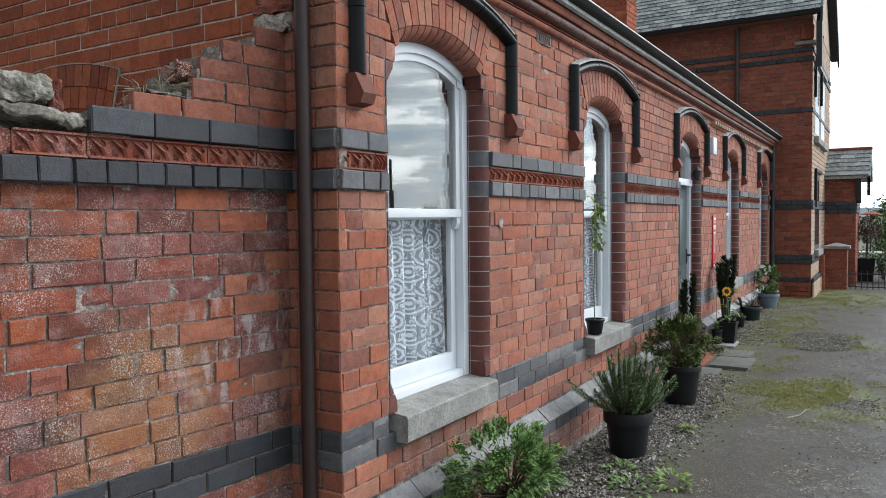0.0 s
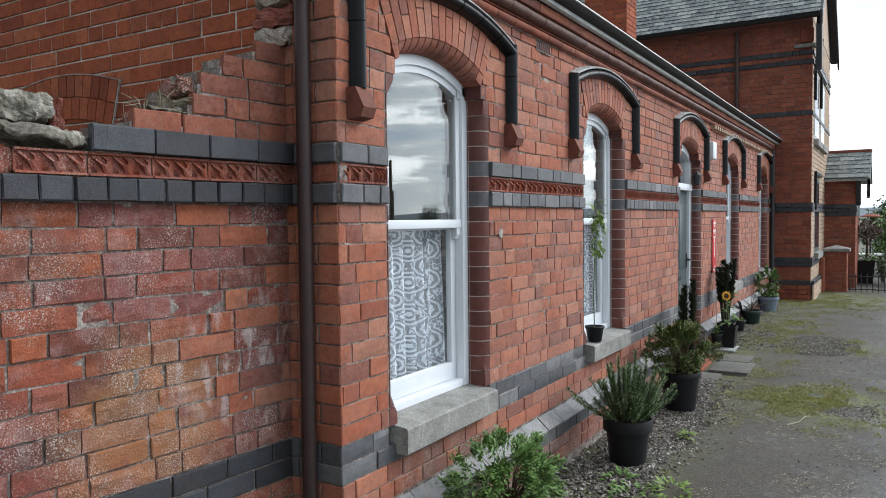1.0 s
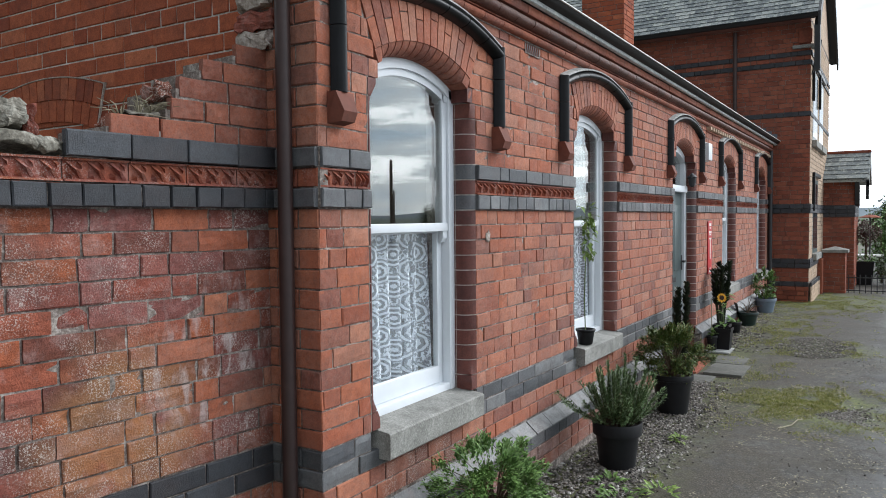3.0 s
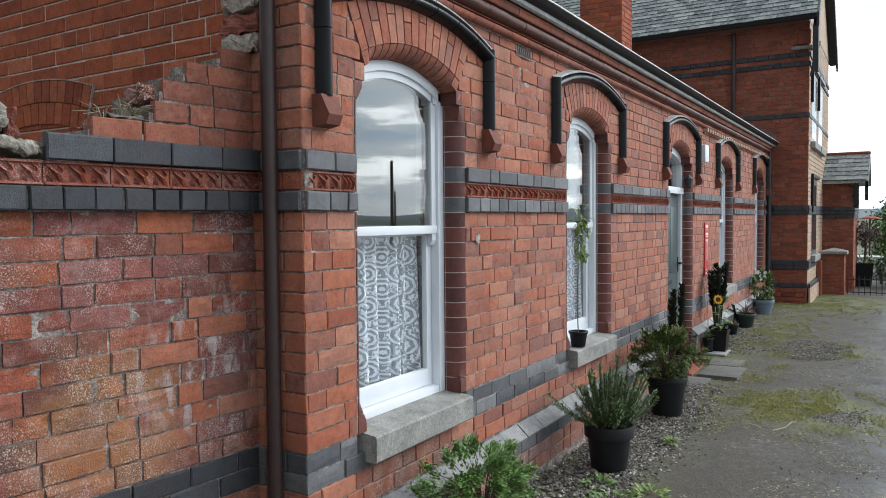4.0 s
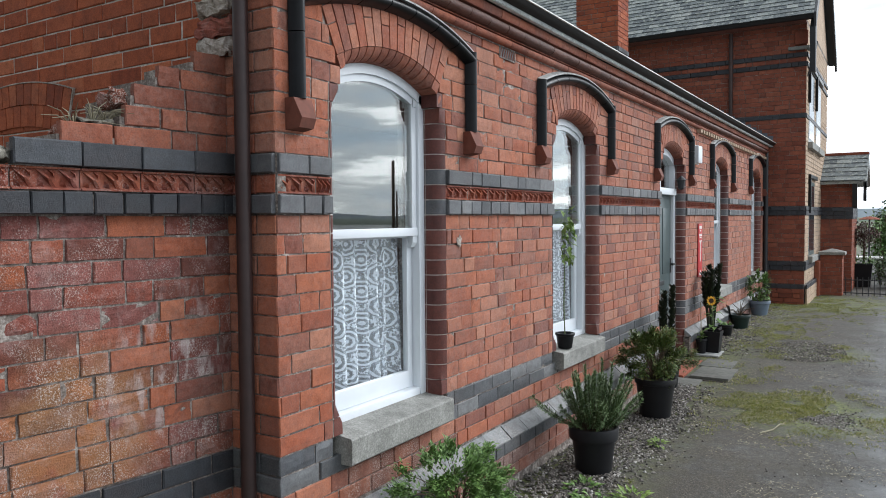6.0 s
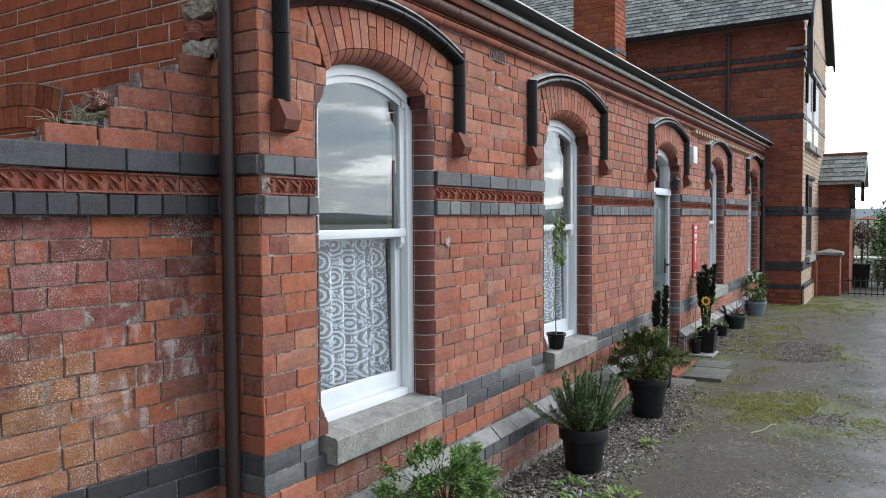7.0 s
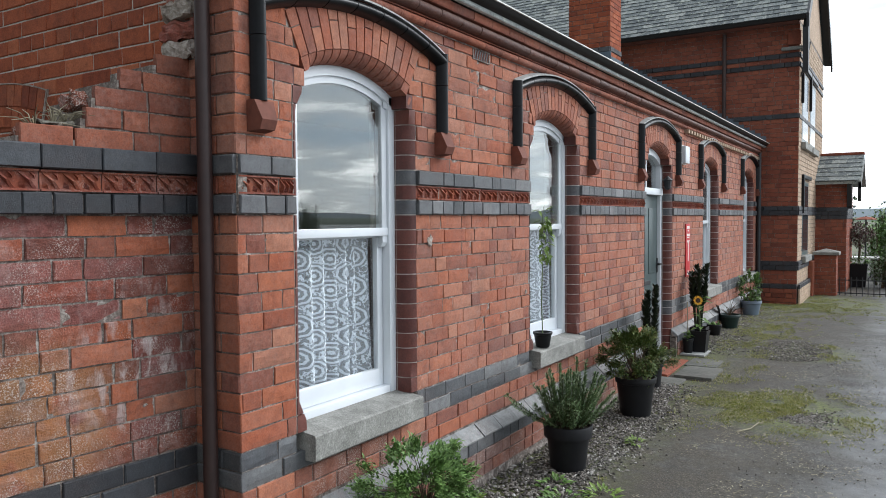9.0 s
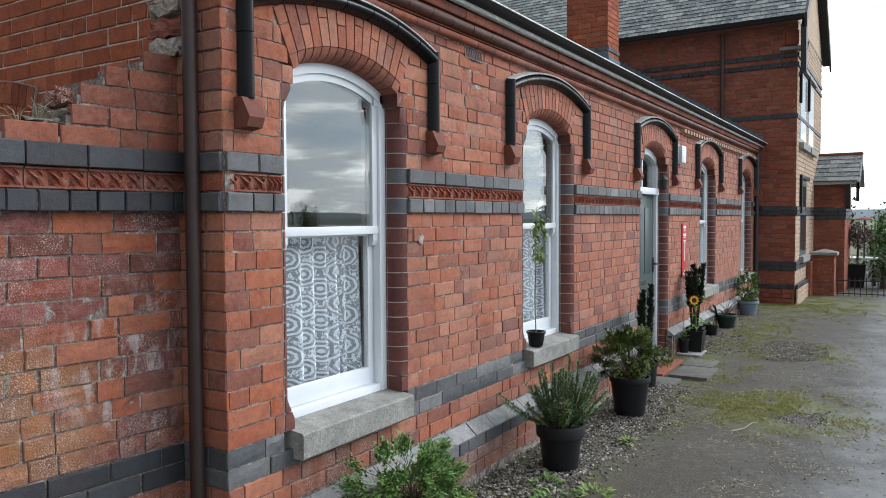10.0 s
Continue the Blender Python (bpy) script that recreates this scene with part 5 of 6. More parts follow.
# ---- fittings on the wall ----
SIGN_RED = simple("red_enamel", (0.52, 0.025, 0.028), 0.35, grain=10, amount=0.12, bump=0.04)
SIGN_WHITE = simple("white_enamel", (0.78, 0.76, 0.72), 0.4, grain=10, amount=0.06, bump=0.04)


def build_sign():
    y, z0, z1 = 7.33, 0.95, 1.61
    s = thing("wall_sign", (0, y, z0), "tall narrow red enamel thermometer sign with white marks", "sign")
    part("plate", MB().box(0.002, 0.014, y - 0.10, y + 0.10, z0, z1, 0.003), SIGN_RED, s)
    part("scale", MB().box(0.0142, 0.018, y - 0.014, y + 0.014, z0 + 0.19, z0 + 0.43), SIGN_WHITE, s, "white scale strip")
    for z, w, h in ((1.565, 0.12, 0.035), (1.525, 0.05, 0.02), (1.47, 0.14, 0.03), (1.44, 0.10, 0.014), (1.395, 0.13, 0.014), (1.378, 0.06, 0.02), (0.985, 0.11, 0.03), (1.02, 0.04, 0.02)):
        part("mark", MB().box(0.0142, 0.0165, y - w / 2, y + w / 2, z - h / 2, z + h / 2), SIGN_WHITE, s, "white mark")


build_sign()


def build_alarm_box():
    b = thing("wall_box", (0, 7.05, 2.4), "pale plastic box fixed to the brick wall", "box")
    part("cover", MB().box(0.0, 0.075, 6.95, 7.15, 2.34, 2.55, 0.015), UPVC, b, "", True)
    part("base", MB().box(0.0, 0.03, 6.94, 7.16, 2.33, 2.56, 0.005), WHITE_EDGE, b)


build_alarm_box()


def build_wall_lamp():
    y, z = 6.54, 2.10
    l = thing("wall_lamp", (0, y, z), "black bracket lantern beside the door", "lamp")
    part("bracket", MB().tube([(-0.08, y + 0.08, z + 0.02), (-0.05, y + 0.02, z + 0.05), (-0.02, y - 0.03, z + 0.03)], 0.010, 8), BLACK_IRON, l, "", True)
    part("lantern", MB().lathe([(0.015, -0.08), (0.035, -0.065), (0.048, 0.025), (0.06, 0.03), (0.025, 0.06), (0.006, 0.08)], (-0.02, y - 0.03, z - 0.01), 10), BLACK_IRON, l)
    part("back_plate", MB().box(-0.11, -0.05, y + 0.075, y + 0.09, z - 0.05, z + 0.07), BLACK_IRON, l)


build_wall_lamp()


def build_air_brick(y, z):
    a = thing("air_brick", (0, y, z), "perforated terracotta air brick set in the wall", "vent")
    part("frame", MB().box(-0.006, 0.004, y - 0.112, y - 0.1, z - 0.037, z + 0.037).box(-0.006, 0.004, y + 0.1, y + 0.112, z - 0.037, z + 0.037).box(-0.006, 0.004, y - 0.1, y + 0.1, z + 0.029, z + 0.037).box(-0.006, 0.004, y - 0.1, y + 0.1, z - 0.037, z - 0.029), MORTAR, a)
    # solid black plate behind the lattice stands in for the shade in its holes
    part("backing", MB().box(-0.003, 0.001, y - 0.1, y + 0.1, z - 0.029, z + 0.029), HOODBLACK, a, "black plate painted as the shade in the openings")
    for i in range(7):
        s = y - 0.09 + i * 0.03
        part("lattice_bar", MB().add([(0.0015, s - 0.014, z - 0.029), (0.0015, s - 0.006, z - 0.029), (0.0015, s + 0.014, z + 0.029), (0.0015, s + 0.006, z + 0.029), (0.006, s - 0.010, z - 0.029), (0.006, s + 0.010, z + 0.029)], [(0, 4, 5, 3), (4, 1, 2, 5)]), CORNICE, a)


build_air_brick(2.06, 2.732)


def splash(y, z, r, seed):
    q = random.Random(seed)
    pts = [(0.0045, y + r * q.uniform(0.55, 1.25) * math.cos(6.283 * i / 13), z + r * 1.3 * q.uniform(0.55, 1.25) * math.sin(6.283 * i / 13)) for i in range(13)]
    pts2 = [(0.0075, y + (p[1] - y) * 0.8, z + (p[2] - z) * 0.8) for p in pts]
    mb = MB().add(pts + pts2, [(i, (i + 1) % 13, 13 + (i + 1) % 13, 13 + i) for i in range(13)] + [tuple(range(13, 26))])
    tagged(part("plaster_splash", mb, MORTAR_PALE), "pale dab of plaster stuck on the brick wall", "plaster")


splash(1.44, 1.565, 0.030, 1)
splash(2.70, 1.16, 0.016, 2)
splash(3.86, 1.21, 0.014, 3)
# ---- plants, pots and small things ----
def leaf_material(name, cols, rough=0.5):
    n = Nodes(name, rough, 0, 0.35)
    n.color(n.mix(0.35, n.ramp(n.pos.outputs["Random Per Island"], *[(i / (len(cols) - 1), c) for i, c in enumerate(cols)]), n.ramp(n.noise(9, 3), (0.35, (0.5, 0.5, 0.5)), (0.65, (1.25, 1.25, 1.1))), "MULTIPLY"))
    n.b.inputs["Subsurface Weight"].default_value = 0.0
    return n.m


LEAF_FRESH = leaf_material("fresh_leaves", [(0.06, 0.12, 0.028), (0.11, 0.20, 0.05), (0.17, 0.28, 0.08), (0.09, 0.16, 0.04)])
LEAF_ROSEMARY = leaf_material("rosemary_needles", [(0.07, 0.125, 0.05), (0.14, 0.21, 0.09), (0.23, 0.30, 0.155)])
LEAF_OLIVE = leaf_material("olive_shrub_leaves", [(0.035, 0.065, 0.016), (0.075, 0.12, 0.028), (0.12, 0.165, 0.04), (0.15, 0.13, 0.04)])
LEAF_DARK = leaf_material("dark_succulent_leaves", [(0.010, 0.016, 0.010), (0.020, 0.030, 0.016), (0.032, 0.045, 0.022)])
LEAF_LIME = leaf_material("lime_leaves", [(0.10, 0.17, 0.03), (0.17, 0.26, 0.05), (0.22, 0.30, 0.08)])
LEAF_RED = leaf_material("reddish_leaves", [(0.07, 0.03, 0.03), (0.13, 0.06, 0.055), (0.06, 0.07, 0.03)])
HEDGE = leaf_material("hedge_leaves", [(0.030, 0.055, 0.018), (0.065, 0.10, 0.03), (0.11, 0.16, 0.05)])
BARK = simple("brown_stems", (0.09, 0.06, 0.035), 0.85, grain=60, amount=0.4, bump=0.5)
GREENSTEM = simple("green_stem", (0.10, 0.14, 0.05), 0.6, grain=50, amount=0.3)
STRAW = leaf_material("dry_straw", [(0.20, 0.17, 0.11), (0.38, 0.34, 0.25), (0.13, 0.11, 0.07)], 0.9)
GRASS = leaf_material("moss_and_grass", [(0.12, 0.15, 0.03), (0.25, 0.28, 0.06), (0.37, 0.38, 0.11), (0.48, 0.44, 0.22)], 0.8)
POT_BLUE = simple("blue_grey_glaze", (0.14, 0.18, 0.23), 0.4, grain=10, amount=0.2)
POT_GREEN = simple("dark_green_plastic", (0.006, 0.020, 0.017), 0.45, grain=12, amount=0.3)
PETAL = simple("yellow_petals", (0.75, 0.38, 0.02), 0.6, grain=30, amount=0.2)
SEEDHEAD = simple("brown_seed_head", (0.05, 0.025, 0.012), 0.95, grain=90, amount=0.5, bump=0.8)
SLABSTONE = simple("concrete_flag", (0.115, 0.112, 0.098), 0.9, grain=25, amount=0.4, bump=0.6)


def leaf(mb, p, d, up, length, width, bend=0.15):
    """One pointed leaf: two folded halves."""
    d = Vector(d).normalized()
    side = d.cross(Vector(up))
    side = side.normalized() if side.length > 1e-3 else Vector((1, 0, 0))
    n = side.cross(d)
    p = Vector(p)
    tip = p + d * length - n * length * bend
    mid = p + d * length * 0.5
    mb.add([p, mid + side * width / 2 + n * width * 0.15, tip, mid - side * width / 2 + n * width * 0.15, mid], [(0, 1, 4), (1, 2, 4), (0, 4, 3), (4, 2, 3)])


def rand_dir(r, zmin=-1.0):
    while True:
        v = Vector((r.uniform(-1, 1), r.uniform(-1, 1), r.uniform(zmin, 1)))
        if 0.1 < v.length < 1:
            return v.normalized()


def pot_profile(rb, rt, h, lip=0.012, lip_h=0.05):
    return [(rb * 0.92, 0), (rb, 0.006), (rt - lip, h - lip_h), (rt, h - lip_h + 0.004), (rt + 0.003, h - 0.006), (rt, h), (rt - 0.012, h), (rt - 0.016, h - 0.03), (rt - 0.02, h - 0.035)]


def build_pot(root, x, y, z, rb, rt, h, mat, lip=0.012, lip_h=0.05):
    part("pot", MB().lathe(pot_profile(rb, rt, h, lip, lip_h), (x, y, z), 28), mat, root, "", True)
    part("soil", MB().lathe([(rt - 0.03, h - 0.05), (rt - 0.017, h - 0.032), (rt * 0.5, h - 0.02), (0.002, h - 0.018)], (x, y, z), 18), SOIL, root, "", True)


def build_bushy(name, place, label, pot, crown, count, leaf_size, mat, seed, stems=26):
    """A rounded, uneven shrub: twigs out of the pot, small leaves round their ends."""
    x, y, z = place
    r = random.Random(seed)
    root = thing(name, place, label, "potted plant", "potted plants along the wall")
    rb, rt, h, pm = pot
    build_pot(root, x, y, z, rb, rt, h, pm)
    base = Vector((x, y, z + h - 0.03))
    cx, cy, cz, sx, sy, sz = crown
    twigs, leaves = MB(), MB()
    per = count // stems
    for i in range(stems):
        d = rand_dir(r, -0.7)
        k = r.uniform(0.66, 1.14)
        end = Vector((cx + d.x * sx * k, cy + d.y * sy * k, cz + d.z * sz * k))
        mid = base.lerp(end, 0.5) + Vector((0, 0, 0.05))
        twigs.tube([base, mid, end], [0.004, 0.002, 0.001], 4)
        for j in range(per):
            t = r.uniform(0.35, 1.0) ** 0.7
            p = mid.lerp(end, t) + rand_dir(r) * r.uniform(0, 0.28) * min(sx, sz) * (1.15 - 0.55 * t)
            out = (p - Vector((cx, cy, cz))).normalized() + rand_dir(r) * 0.8 + Vector((0, 0, 0.35))
            leaf(leaves, p, out, (0, 0, 1), leaf_size * r.uniform(0.6, 1.3), leaf_size * r.uniform(0.35, 0.6))
    part("branchwork", twigs, BARK, root)
    part("foliage", leaves, mat, root)
    return root


gz = ground_z
build_bushy("potted_shrub", (0.32, 0.90, gz(0.9)), "feathery green shrub in a black plastic pot by the plinth", (0.11, 0.145, 0.27, POT_BLACK), (0.33, 0.76, 0.40, 0.24, 0.42, 0.24), 8200, 0.031, LEAF_FRESH, 11, 75)
build_bushy("potted_shrub", (0.37, 4.10, gz(4)), "dense olive-green shrub in a large black pot on gravel", (0.125, 0.172, 0.34, POT_BLACK), (0.38, 4.06, 0.52, 0.31, 0.36, 0.24), 11000, 0.031, LEAF_OLIVE, 12, 80)


def build_rosemary(place, seed):
    x, y, z = place
    r = random.Random(seed)
    root = thing("rosemary_plant", place, "upright rosemary bush in a black plastic pot on gravel", "potted plant", "potted plants along the wall")
    build_pot(root, x, y, z, 0.118, 0.163, 0.31, POT_BLACK, 0.020, 0.085)
    stems, needles = MB(), MB()
    for i in range(84):
        a = r.uniform(0, 6.28)
        lean = r.uniform(0.05, 0.98)
        l = r.uniform(0.26, 0.50) * (1.0 - 0.22 * lean)
        if i == 0:
            a, lean, l = -2.3, 1.10, 0.50
        if i == 1:
            a, lean, l = -2.2, 1.15, 0.44
        b = Vector((x + 0.08 * math.cos(a) * r.random(), y + 0.08 * math.sin(a) * r.random(), z + 0.27))
        d = Vector((math.cos(a) * math.sin(lean), math.sin(a) * math.sin(lean), math.cos(lean)))
        mid = b + d * l * 0.5
        end = mid + (d + Vector((0, 0, 0.25))).normalized() * l * 0.5
        stems.tube([b, mid, end], [0.003, 0.002, 0.001], 4)
        n = int(l * 520)
        for j in range(n):
            t = 0.2 + 0.8 * j / n
            p = b.lerp(mid, t * 2) if t < 0.5 else mid.lerp(end, t * 2 - 1)
            out = d * 0.8 + rand_dir(r) * 0.75
            leaf(needles, p, out, (0.3, 0.2, 1), r.uniform(0.022, 0.036), 0.0085, 0.05)
    part("branchwork", stems, BARK, root)
    part("foliage", needles, LEAF_ROSEMARY, root)


build_rosemary((0.40, 2.53, gz(2.5)), 21)


def dark_columns(root, x, y, z, tops, seed, spread=0.07, bare=0.0):
    """Upright fleshy stems clothed in dark leaves."""
    r = random.Random(seed)
    stems, leaves = MB(), MB()
    for i, top in enumerate(tops):
        a = 6.28 * i / len(tops) + r.uniform(-0.3, 0.3)
        b = Vector((x + 0.03 * math.cos(a), y + 0.03 * math.sin(a), z))
        e = Vector((x + spread * math.cos(a), y + spread * math.sin(a), top))
        stems.tube([b, e], [0.012, 0.008], 6)
        n = int((top - z) * 330)
        for j in range(n):
            t = j / n
            if t < bare:
                continue
            p = b.lerp(e, t)
            th = r.uniform(0, 6.28)
            leaf(leaves, p, (math.cos(th), math.sin(th), 0.9), (0, 0, 1), r.uniform(0.06, 0.10) * (1.1 - 0.3 * t), 0.038, -0.1)
    part("branchwork", stems, LEAF_DARK, root)
    part("foliage", leaves, LEAF_DARK, root)


def build_dark_plant():
    x, y = 0.20, 5.10
    z = gz(y)
    root = thing("dark_succulent", (x, y, z), "tall dark upright succulent in a black pot beside the door", "potted plant", "potted plants along the wall")
    build_pot(root, x, y, z, 0.10, 0.13, 0.26, POT_BLACK)
    dark_columns(root, x, y, z + 0.22, (1.0, 0.94, 0.86), 31, 0.06)


build_dark_plant()


def square_pot(root, x, y, z, w, h):
    prof = [(w / 2 * 0.80, 0.0), (w / 2 * 0.80, 0.004), (w / 2, h - 0.03), (w / 2 * 1.06, h - 0.03), (w / 2 * 1.06, h), (w / 2 * 0.94, h), (w / 2 * 0.92, h - 0.03)]
    mb = MB()
    rings = [[Matrix.Translation((x, y, z + t)) @ Vector((a * s, b * s, 0)) for a, b in ((-1, -1), (1, -1), (1, 1), (-1, 1))] for s, t in prof]
    v = [p for ring in rings for p in ring]
    f = [(4 * i + j, 4 * i + (j + 1) % 4, 4 * i + 4 + (j + 1) % 4, 4 * i + 4 + j) for i in range(len(rings) - 1) for j in range(4)]
    f.append(tuple(4 * (len(rings) - 1) + j for j in range(4)))
    part("pot", mb.add(v, f), POT_BLACK, root)


def build_door_pots():
    z = gz(6.95)
    tray = part("pot_tray", MB().box(0.085, 0.36, 6.70, 7.06, z - 0.005, z + 0.018, 0.006), PALE_GREY, None, "", True)
    tagged(tray, "shallow white plastic tray under two black pots", "tray")
    a = thing("dark_succulent", (0.18, 7.24, z), "dark upright succulent in a square black pot beside the sunflower", "potted plant", "potted plants along the wall")
    square_pot(a, 0.18, 7.24, z, 0.18, 0.27)
    dark_columns(a, 0.17, 7.22, z + 0.25, (1.10, 1.05, 1.08, 0.98, 1.0, 1.04), 33, 0.10, 0.36)
    b = thing("sunflower", (0.255, 6.95, z + 0.018), "small sunflower in bloom in a square black pot", "potted plant", "potted plants along the wall")
    x, y = 0.255, 6.95
    square_pot(b, x, y, z + 0.018, 0.18, 0.25)
    head = Vector((x - 0.02, y - 0.04, 0.70))
    part("stem", MB().tube([(x, y, z + 0.24), (x - 0.01, y, 0.55), head + Vector((-0.03, 0.03, 0.0))], [0.008, 0.007, 0.006], 7), GREENSTEM, b, "", True)
    face = Vector((0.55, -0.80, 0.22)).normalized()
    q = face.to_track_quat("Z", "Y").to_matrix().to_4x4()
    m = Matrix.Translation(head) @ q
    disc = MB().sweep([(0.026 * math.cos(6.28 * i / 14), 0.026 * math.sin(6.28 * i / 14)) for i in range(14)], [m @ Matrix.Translation((0, 0, k)) for k in (-0.01, 0.012)])
    flower = part("seed_head", disc, SEEDHEAD, b, "brown seed head", True)
    petals = MB()
    for i in range(18):
        t = 6.283 * i / 18
        d = m.to_3x3() @ Vector((math.cos(t), math.sin(t), 0.18 * (i % 2)))
        leaf(petals, head + d * 0.022, d, face, 0.040, 0.019, 0.0)
    part("petals", petals, PETAL, flower, "yellow petals")
    lv = MB()
    r = random.Random(5)
    for i in range(16):
        t = r.uniform(0, 6.28)
        leaf(lv, (x, y, 0.35 + 0.025 * i), (math.cos(t), math.sin(t), 0.2), (0, 0, 1), r.uniform(0.09, 0.15), 0.075, 0.25)
    part("leaves", lv, LEAF_FRESH, b)
    k = thing("staked_pot", (0.15, 6.80, z + 0.018), "small black pot with a thin stake and a few leaves", "potted plant", "potted plants along the wall")
    build_pot(k, 0.15, 6.80, z + 0.018, 0.05, 0.064, 0.17, POT_BLACK, 0.006, 0.03)
    part("stake", MB().tube([(0.15, 6.80, z + 0.15), (0.14, 6.80, z + 0.62)], 0.005, 6), STRAW, k)
    lv = MB()
    for i in range(14):
        leaf(lv, (0.15, 6.80, z + 0.16 + 0.006 * i), rand_dir(r, 0.0), (0, 0, 1), 0.08, 0.045, 0.2)
    part("leaves", lv, LEAF_FRESH, k)


build_door_pots()


def build_small_pots():
    z = gz(8.2)
    a = thing("small_pot", (0.15, 8.20, z), "small black pot with a wilted seedling", "plant pot", "potted plants along the wall")
    build_pot(a, 0.15, 8.20, z, 0.075, 0.10, 0.15, POT_BLACK, 0.008, 0.03)
    mb = MB()
    r = random.Random(6)
    for i in range(40):
        leaf(mb, (0.15 + r.uniform(-0.05, 0.05), 8.20 + r.uniform(-0.05, 0.05), z + 0.13), rand_dir(r, 0.2), (0, 0, 1), 0.07, 0.02)
    part("foliage", mb, LEAF_FRESH, a)
    z = gz(8.97)
    b = thing("green_tub", (0.20, 8.97, z), "dark green plastic tub with bent twigs", "plant pot", "potted plants along the wall")
    build_pot(b, 0.20, 8.97, z, 0.10, 0.145, 0.20, POT_GREEN, 0.012, 0.04)
    tw = MB()
    for i in range(14):
        d = rand_dir(r, 0.1)
        tw.tube([(0.20, 8.97, z + 0.18), Vector((0.20, 8.97, z + 0.24)) + d * 0.10, Vector((0.20, 8.97, z + 0.21)) + d * 0.22], [0.005, 0.004, 0.002], 5)
    part("twigs", tw, BARK, b)
    part("torn_liner", MB().add([(0.10, 8.86, z + 0.195), (0.10, 8.75, z + 0.33), (0.02, 8.89, z + 0.34), (0.06, 8.95, z + 0.20), (0.06, 8.81, z + 0.34)], [(0, 1, 4), (0, 4, 3), (4, 1, 2), (4, 2, 3)]), POT_GREEN, b)


build_small_pots()
build_bushy("potted_shrub", (0.21, 10.60, gz(10.6)), "leafy light green plant in a blue-grey glazed pot", (0.115, 0.165, 0.24, POT_BLUE), (0.21, 10.60, 0.58, 0.20, 0.22, 0.24), 900, 0.06, LEAF_FRESH, 14, 30)


def build_sill_plant():
    x, y, z = 0.005, 2.99, 0.718
    root = thing("sill_plant", (x, y, z), "tall thin climbing plant in a small black pot on granite", "potted plant", "potted plants along the wall")
    build_pot(root, x, y, z, 0.052, 0.072, 0.115, POT_BLACK, 0.006, 0.022)
    pts = [(x, y, z + 0.08), (x - 0.005, y - 0.01, 1.05), (x + 0.012, y - 0.03, 1.35), (x, y - 0.02, 1.60), (x + 0.01, y, 1.78)]
    part("stem", MB().tube(pts, [0.005, 0.005, 0.004, 0.003, 0.002], 6), GREENSTEM, root, "", True)
    r = random.Random(8)
    mb = MB()
    for i in range(95):
        t = r.uniform(0, 1)
        c = Vector((x + 0.012, y - 0.02, 1.36 + 0.40 * t))
        p = c + Vector((r.uniform(-0.02, 0.05), r.uniform(-0.06, 0.05) * (1.2 - 0.6 * t), 0))
        leaf(mb, p, rand_dir(r, -0.8) + Vector((0.3, -0.2, -0.4)), (0, 0, 1), r.uniform(0.04, 0.075), r.uniform(0.025, 0.04))
    part("leaves", mb, LEAF_LIME, root)


build_sill_plant()


def build_paving():
    s = setting("door_step", MB().box(0.02, 0.24, DOOR - 0.52, DOOR + 0.55, -0.05, 0.056, 0.008), BRICK_FAR, "low red brick doorstep", "step")
    r = random.Random(3)
    path = setting("paving", MB().box(0.10, 0.66, 5.56, 6.66, -0.06, 0.030), SOIL, "bed under the concrete flags before the door", "paving")
    for x0, x1, y0, y1, t in ((0.26, 0.60, 6.18, 6.66, 0.0), (0.30, 0.68, 5.60, 6.16, 0.01), (0.16, 0.44, 5.22, 5.56, -0.005)):
        part("flagstone", MB().box(x0, x1, y0, y1, 0.0, 0.050 + t + 0.02 * (y0 - 5.6), 0.008), SLABSTONE, path, "", True)


build_paving()


# ---- gravel, moss, weeds ----
def pebble(mb, p, s, r):
    q = Matrix.Rotation(r.uniform(0, 6.28), 3, "Z") @ Matrix.Rotation(r.uniform(-0.5, 0.5), 3, "X")
    a, b, c = s * r.uniform(0.7, 1.3), s * r.uniform(0.6, 1.0), s * r.uniform(0.4, 0.75)
    base = [(a, 0, 0), (0.25 * a, b, 0.1 * c), (-a, 0.1 * b, 0), (-0.2 * a, -b, 0), (0.2 * a, 0.1 * b, c), (0, 0, -c), (-0.45 * a, 0.35 * b, 0.85 * c)]
    v = [Vector(p) + q @ Vector(k) for k in base]
    mb.add(v, [(0, 1, 4), (1, 6, 4), (1, 2, 6), (2, 3, 6), (3, 4, 6), (3, 0, 4), (1, 0, 5), (2, 1, 5), (3, 2, 5), (0, 3, 5)])


def gravel_material():
    n = Nodes("gravel_stones", 0.85)
    base = n.ramp(n.pos.outputs["Random Per Island"], (0.0, (0.045, 0.040, 0.036)), (0.35, (0.11, 0.098, 0.086)), (0.7, (0.20, 0.178, 0.155)), (0.93, (0.30, 0.275, 0.245)), (1.0, (0.5, 0.48, 0.45)))
    n.color(n.mix(0.4, base, n.ramp(n.noise(120, 3), (0.3, (0.5, 0.5, 0.5)), (0.7, (1.3, 1.3, 1.3))), "MULTIPLY"))
    return n.m


GRAVEL = gravel_material()


